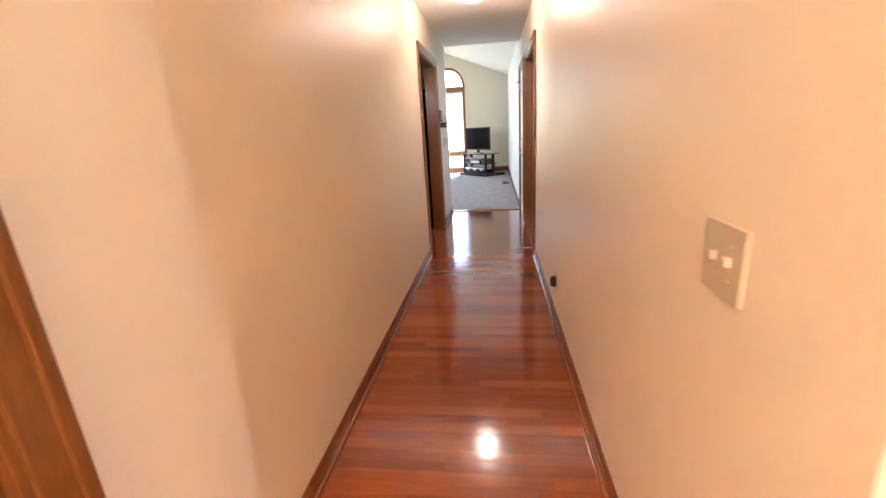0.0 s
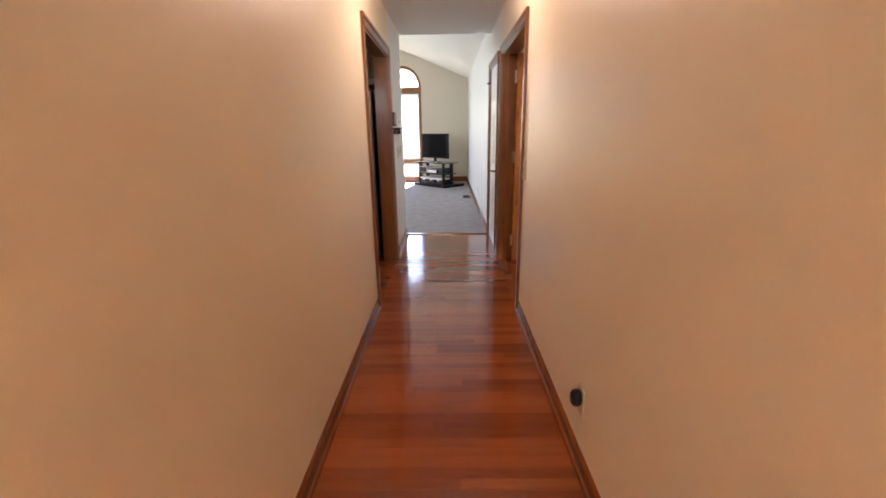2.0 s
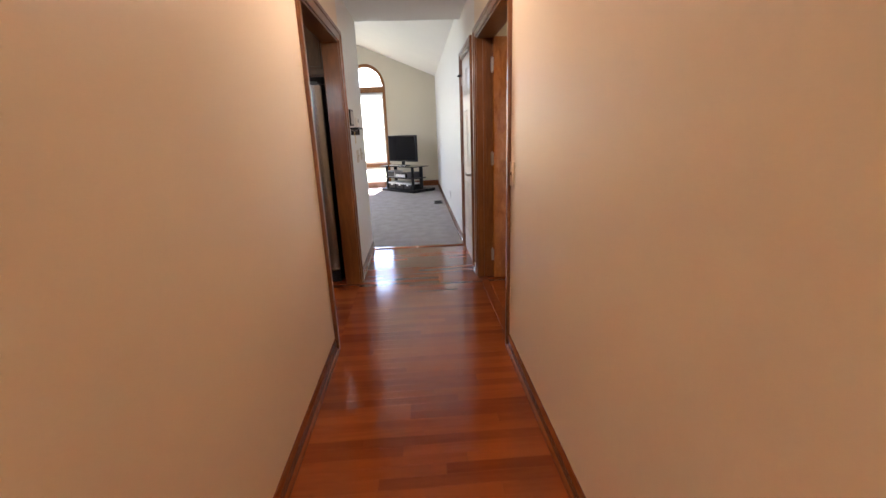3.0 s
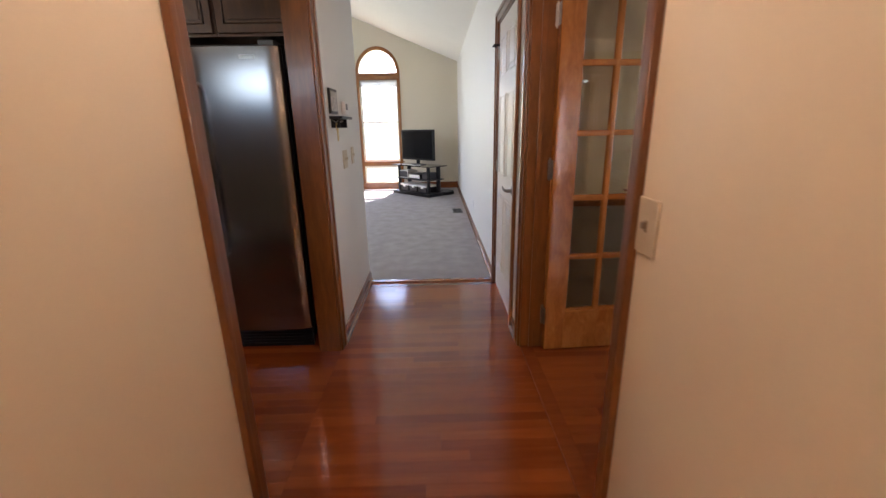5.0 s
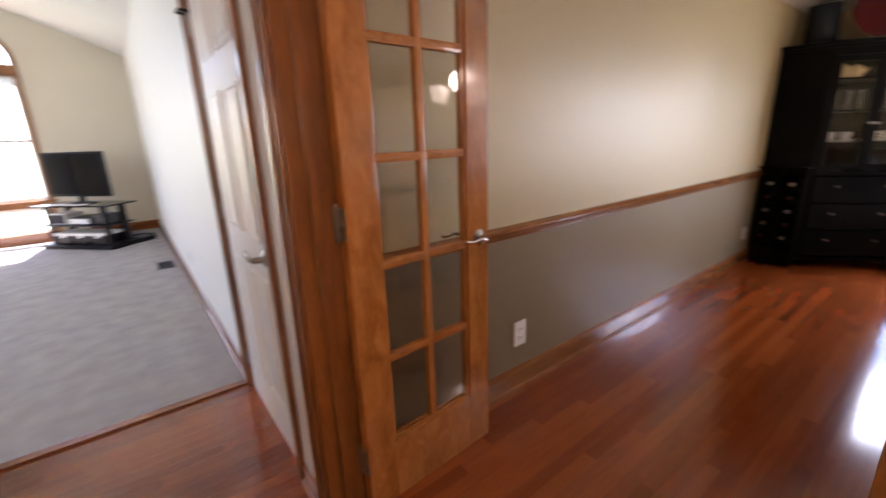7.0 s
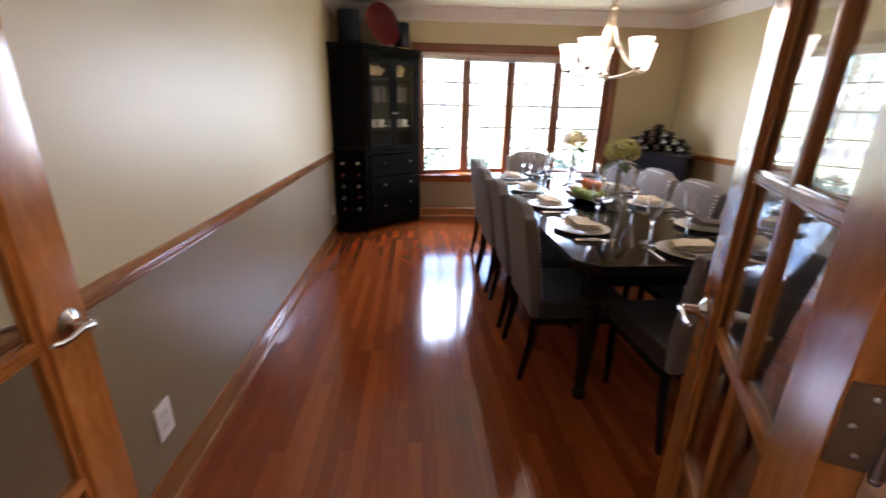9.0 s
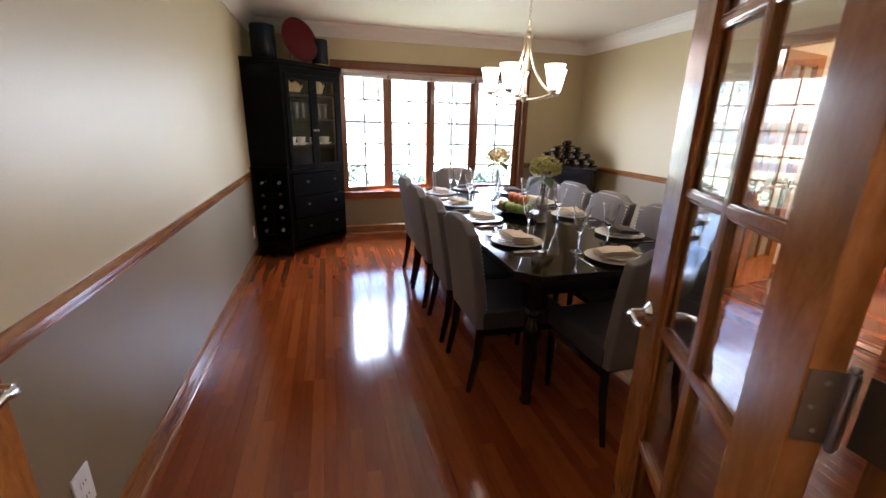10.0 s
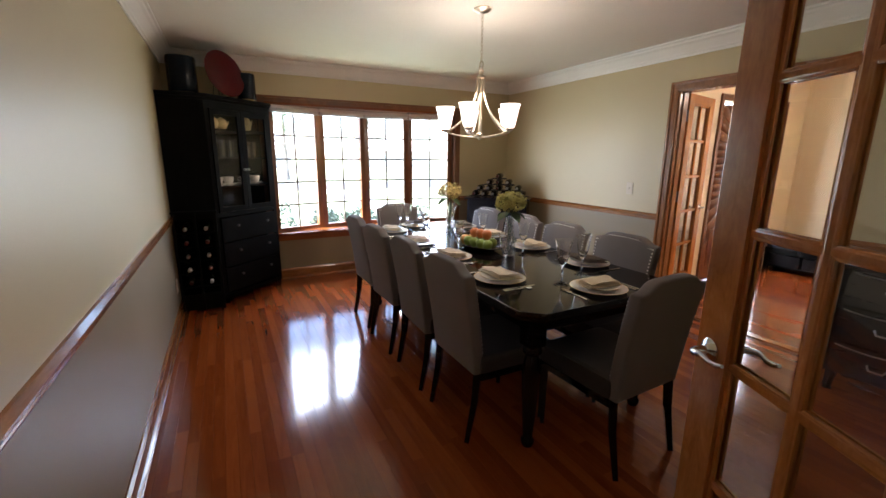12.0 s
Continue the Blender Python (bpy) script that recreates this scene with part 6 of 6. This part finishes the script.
for z, w in ((0.0, 0.40), (0.078, 0.32), (0.156, 0.21), (0.234, 0.10)):
    bm = bmesh.new()
    n = 30
    add_tube(bm, [(-w + 2 * w * i / n, -0.07, z + 0.010 + 0.010 * abs(math.sin(math.pi * i * w * 2 / n / 0.105))) for i in range(n + 1)], 0.007, 6)
    add_tube(bm, [(-w + 2 * w * i / n, 0.07, z + 0.010 + 0.010 * abs(math.sin(math.pi * i * w * 2 / n / 0.105))) for i in range(n + 1)], 0.007, 6)
    part("rail", bm, BLACK, pr)
for row, (z, n) in enumerate(((0.052, 6), (0.130, 5), (0.208, 3), (0.286, 1))):
    for j in range(n):
        bottle(WSM @ pose((j - (n - 1) / 2) * 0.128, 0.15, z, 90, 0, 0), FOIL_W if (row + j) % 3 else FOIL_R)

# ---- chest of drawers by the foyer doorway ----
cs = thing("chest_of_drawers", "black lacquered bombe chest with silver-edged drawers", "chest", pose(0.70, DS + 0.03, 0))
W_, Dp = 0.97, 0.40


def bombe(z):
    u = (z - 0.10) / 0.70
    return Dp - 0.05 + 0.06 * math.sin(math.pi * (u * 0.95 + 0.1))


for k in range(3):
    z0, z1 = 0.12 + 0.225 * k, 0.12 + 0.225 * k + 0.213
    prof = [(bombe(z0 + (z1 - z0) * i / 6), z0 + (z1 - z0) * i / 6) for i in range(7)]
    dr = part("drawer", prism([(0.02, z0)] + prof + [(0.02, z1)], 0.03, W_ - 0.03, "x"), CHESTWOOD, cs)
    part("edge", tube([(0.05, bombe(z1) + 0.002, z1 - 0.012)] + [(0.05 + (W_ - 0.10) * i / 16, bombe(z1 - 0.012) + 0.003, z1 - 0.016 - 0.014 * math.sin(math.pi * 3 * i / 16)) for i in range(17)], 0.004, 6), NAIL, dr, "silver scrolled edge")
    for x in (0.25, W_ - 0.25):
        zc = (z0 + z1) / 2
        part("pull", tube([(x - 0.045, bombe(zc) + 0.002, zc + 0.01), (x - 0.03, bombe(zc) + 0.022, zc - 0.012), (x + 0.03, bombe(zc) + 0.022, zc - 0.012), (x + 0.045, bombe(zc) + 0.002, zc + 0.01)], 0.006, 8), NAIL, dr, "silver drawer pull")
part("carcase", boxes((0.0, 0.0, 0.11, 0.03, 0.36, 0.80), (W_ - 0.03, 0.0, 0.11, W_, 0.36, 0.80), (0.0, 0.0, 0.10, W_, 0.019, 0.80), bevel=0.004), CHESTWOOD, cs)
part("top", boxes((-0.02, -0.01, 0.80, W_ + 0.02, Dp + 0.03, 0.83), bevel=0.010), CHESTWOOD, cs)
for x in (0.04, W_ - 0.04):
    for y in (0.05, 0.34):
        part("foot", tube([(x, y, 0.13), (x, y + 0.02, 0.07), (x, y + 0.035, 0.02), (x, y + 0.03, 0.0)], [0.035, 0.026, 0.024, 0.028], 10), CHESTWOOD, cs)

# ---- foyer ----
be = thing("bench", "low black bench with a dark blue cushion by the wall", "bench", pose(2.62, 0.34, 0))
for x in (0.03, 0.77):
    for y in (0.03, 0.33):
        part("leg", boxes((x - 0.025, y - 0.025, 0, x + 0.025, y + 0.025, 0.30), bevel=0.003), BLACKWOOD, be)
part("seat_frame", boxes((0, 0, 0.24, 0.80, 0.36, 0.31), bevel=0.004), BLACKWOOD, be)
part("shelf", boxes((0.03, 0.02, 0.06, 0.77, 0.34, 0.08)), BLACKWOOD, be)
part("cushion", boxes((0.01, 0.01, 0.305, 0.79, 0.36, 0.40), bevel=0.03), BLUECLOTH, be)
part("basket", boxes((0.05, 0.05, 0.081, 0.38, 0.34, 0.23), (0.41, 0.05, 0.081, 0.74, 0.34, 0.23), bevel=0.01), BLACK, be)
hk = thing("coat_rack", "white coat rack with metal hooks on the wall", "coat rack", pose(2.30, 0.30, 1.66, 0, 0, 0))
part("board", boxes((-0.24, 0.0, -0.025, 0.24, 0.014, 0.025), bevel=0.003), WHITEPLASTIC, hk)
for k in range(4):
    x = -0.18 + 0.12 * k
    part("hook", tube([(x, 0.012, 0.0), (x, 0.05, -0.02), (x, 0.065, 0.01), (x, 0.06, 0.06)], 0.005, 8), NAIL, hk)

# ---- outdoors ----
structure("ground", boxes((-300, -300, -0.75, 300, 300, -0.36)), GRASS, "green mown lawn", "lawn")
structure("porch", boxes((3.572, 0.2, -0.36, 5.72, 3.1, -0.05), bevel=0.01), CONCRETE, "pale concrete front porch", "porch")
structure("road", boxes((24, -300, -0.37, 31, 300, -0.345)), ASPHALT, "grey asphalt street", "road")
structure("front_walk", boxes((6.2, 1.3, -0.40, 24, 2.5, -0.35)), CONCRETE, "pale concrete front walk", "path")


def leaf_cloud(n, seed, shape, s0, s1):
    """Many small leaves in lumps within a shape that says where a clump lies."""
    rg = random.Random(seed)
    vs, fs = [], []
    for _ in range(n):
        cpos = shape(rg)
        nn = Vector((rg.uniform(-1, 1), rg.uniform(-1, 1), rg.uniform(-0.3, 1))).normalized()
        u = nn.orthogonal().normalized()
        w = nn.cross(u)
        s = rg.uniform(s0, s1)
        i = len(vs)
        vs += [cpos + u * s, cpos + w * s * 0.5, cpos - u * s, cpos - w * s * 0.5]
        fs.append((i, i + 1, i + 2, i + 3))
    me = bpy.data.meshes.new("leaves")
    me.from_pydata(vs, [], fs)
    return me


def shrub(x, y, r, h, seed):
    lumps = [(random.Random(seed * 31 + k).uniform(-r * 0.6, r * 0.6), random.Random(seed * 17 + k).uniform(-r * 0.6, r * 0.6), random.Random(seed * 7 + k).uniform(h * 0.35, h * 0.75)) for k in range(7)]

    def shape(rg):
        lx, ly, lz = rg.choice(lumps)
        d = Vector((rg.gauss(0, 1), rg.gauss(0, 1), rg.gauss(0, 1))).normalized() * rg.uniform(0.75, 1.05)
        return Vector((lx + d.x * r * 0.45, ly + d.y * r * 0.45, max(0.02, lz + d.z * h * 0.27)))
    sh = thing("shrub", "rounded green garden shrub outside the bow window", "shrub", pose(x, y, -0.36), "shrubs by the house")
    me = leaf_cloud(2600, seed, shape, 0.02, 0.045)
    me.materials.append(BUSHLEAF)
    ob = new("foliage", me)
    ob.parent = sh
    part("stems", tube([(0, 0, -0.03), (0.03, 0, h * 0.3), (0.0, 0.02, h * 0.6)], [0.03, 0.02, 0.01], 6), BARK, sh)


shrub(8.3, 6.5, 0.70, 1.42, 1)
shrub(8.6, 5.35, 0.50, 0.88, 2)
shrub(8.8, 4.4, 0.50, 0.80, 3)
shrub(8.5, 3.5, 0.55, 0.98, 4)
shrub(8.5, 7.8, 0.60, 1.2, 5)


def tree(x, y, h, seed, leaves=2600):
    rg = random.Random(seed)
    tr = thing("tree", "tall garden tree with thin spring foliage by the street", "tree", pose(x, y, -0.36), "street trees")
    tk = bmesh.new()
    add_tube(tk, [(0, 0, -0.05), (0.05, 0.02, h * 0.2), (0.0, 0.1, h * 0.45), (0.1, 0.05, h * 0.8)], [0.2, 0.15, 0.11, 0.03], 10)
    tips = []
    for k in range(14):
        z = h * rg.uniform(0.28, 0.75)
        a = rg.uniform(0, 6.28)
        L = h * rg.uniform(0.16, 0.33)
        e = Vector((math.cos(a) * L, math.sin(a) * L, z + L * rg.uniform(0.3, 0.9)))
        mid = Vector((math.cos(a) * L * 0.45, math.sin(a) * L * 0.45, z + L * 0.2))
        add_tube(tk, [(0, 0.05, z), mid, e], [0.06, 0.035, 0.01], 6)
        tips.append(e)
        for q in range(3):
            d2 = e.lerp(mid, rg.uniform(0, 0.7))
            e2 = d2 + Vector((rg.uniform(-1, 1), rg.uniform(-1, 1), rg.uniform(0.1, 1))) * L * 0.4
            add_tube(tk, [d2, e2], [0.02, 0.006], 5)
            tips.append(e2)
    part("trunk", tk, BARK, tr)

    def shape(r2):
        c0 = r2.choice(tips)
        return c0 + Vector((r2.gauss(0, 1), r2.gauss(0, 1), r2.gauss(0, 0.8))) * h * 0.05
    me = leaf_cloud(leaves, seed, shape, 0.05, 0.11)
    me.materials.append(LEAF)
    ob = new("crown", me)
    ob.parent = tr


for x, y, h, s in ((20, 13.5, 8, 11), (34, -3.5, 8, 12), (36, 2.5, 9, 13), (36, 18, 10, 14), (38, -4, 11, 15), (35, 9, 9, 16), (-6, 26, 9, 17), (1.5, 30, 10, 18)):
    tree(x, y, h, s)


def house(x, y, turn, wmat, label):
    h = thing("house", label, "house", pose(x, y, -0.36, 0, 0, turn), "houses across the street")
    part("wall", boxes((-7, -4, -0.05, 7, 4, 2.9)), wmat, h)
    part("roof", prism([(-4.6, 2.9), (4.6, 2.9), (0, 5.4)], -7.5, 7.5, "x"), ROOF, h)
    for x0 in (-5.5, -2.6, 2.2, 4.8):
        wd = part("window", boxes((x0 - 0.65, -4.06, 0.9, x0 + 0.65, -3.98, 2.2), bevel=0.01), WHITEPLASTIC, h)
        part("pane", boxes((x0 - 0.55, -4.07, 1.0, x0 + 0.55, -4.055, 2.1)), CONCRETE, wd)
    part("door", boxes((-0.5, -4.06, 0.1, 0.5, -3.98, 2.2), bevel=0.01), BRICKWALL, h)


house(78, 4, -90, BRICKWALL, "single-storey brick house with a dark gable roof")
house(80, -22, -88, BRICKWALL, "single-storey brick house with a dark gable roof")
house(79, 34, -92, BRICKWALL, "single-storey brick house with a dark gable roof")


# ---- oak boards: each one an object on a floor ----
BW = 0.0572
TILT = 0.0004


def board_points(L, W, crown):
    """Cross-section points of a slightly crowned board with eased edges, at both ends."""
    half = [(0.0, -0.0006), (0.0003, 0.0), (0.010, 0.55 * crown), (0.020, 0.9 * crown)]
    across = [(-W / 2 + d, z) for d, z in half] + [(0.0, crown)] + [(W / 2 - d, z) for d, z in half[::-1]]
    ring = [(-W / 2, -0.012)] + across + [(W / 2, -0.012)]
    return [(x, y, z) for x in (-L / 2, L / 2) for y, z in ring]


def board_faces(i, n=11):
    fs = [(i + k, i + n + k, i + n + k + 1, i + k + 1) for k in range(n - 1)]
    return fs + [tuple(range(i + n - 1, i - 1, -1)), tuple(range(i + n, i + 2 * n))]


def board_mesh(name, vs, fs):
    me = bpy.data.meshes.new(name)
    me.from_pydata(vs, [], fs)
    me.materials.append(OAK)
    me.polygons.foreach_set("use_smooth", [True] * len(me.polygons))
    me.set_sharp_from_angle(angle=radians(30))
    return me


def plank_mesh(L, crown):
    return board_mesh("floor_board", board_points(L, BW - 0.0003, crown), board_faces(0))


plank_cache = {}


def rows(x0, x1, y0, y1, seed, lengths):
    """Board rows along x: (centre x, centre y, length)."""
    rg = random.Random(seed)
    n = int((y1 - y0) / BW) + 1
    out = []
    for r in range(n):
        y = y0 + (r + 0.5) * BW
        x = x0
        first = True
        while x < x1 - 1e-6:
            L = rg.choice(lengths)
            if first:
                L = rg.choice(lengths) * rg.choice((0.4, 0.6, 0.8, 1.0))
                first = False
            L = round(min(L, x1 - x), 3)
            if x1 - x - L < 0.18:
                L = round(x1 - x, 3)
            out.append((x + L / 2, y, L))
            x += L
    return out


def lay(name, label, boards, near, crown=0.00004):
    fl = thing(name, label, "floor", kind="structure")
    boards = sorted(boards, key=near)
    for x, y, L in boards[:300]:
        if (L, crown) not in plank_cache:
            plank_cache[L, crown] = plank_mesh(L - 0.0005, crown)
        ob = new("floor_board", plank_cache[L, crown])
        ob.matrix_basis = Matrix.Translation((x, y, 0)) @ Matrix.Rotation(random.Random(int(x * 991 + y * 4177)).uniform(-1, 1) * TILT, 4, "X")
        ob.parent = fl
    vs, fs = [], []
    for x, y, L in boards[300:]:
        tilt = random.Random(int(x * 991 + y * 4177)).uniform(-1, 1) * TILT
        fs += board_faces(len(vs))
        vs += [(x + px, y + py, pz + py * tilt) for px, py, pz in board_points(L - 0.0005, BW - 0.0003, crown)]
    if fs:
        ob = new("floor_boards_far", board_mesh("floor_boards_far", vs, fs))
        ob.parent = fl
        tagged(ob, kind="stuff")


LENS = (0.45, 0.6, 0.75, 0.9, 1.05, 1.2, 1.5)
lay("floor_hall", "glossy reddish oak strip floor of the hallway", rows(HL, HR + 0.005, 0.9, 8.43, 5, LENS), lambda q: abs(q[1] - 5.6), 0.00011)
lay("floor_dining", "glossy reddish oak strip floor of the dining room", rows(HR + 0.075, DE, DS, DN, 6, LENS), lambda q: (q[0] - 1.4) ** 2 + 0.6 * (q[1] - 6.6) ** 2)
lay("floor_foyer", "glossy reddish oak strip floor of the foyer", rows(HR + 0.005, 3.42, 0.30, DS - 0.10, 7, LENS), lambda q: (q[0] - 2.6) ** 2 + (q[1] - 2.6) ** 2)
lay("floor_kitchen", "glossy reddish oak strip floor of the kitchen", rows(-2.9, HL - 0.0, 4.42, 8.2, 8, LENS), lambda q: (q[0] + 0.8) ** 2 + (q[1] - 6.5) ** 2)
structure("floor_entry", boxes((HL, -0.6, -0.02, 0.2, 0.9, -0.0005), (0.2, 0.30, -0.02, HR + 0.005, 0.9, -0.0006)), OAK, "reddish oak entry floor", "floor")
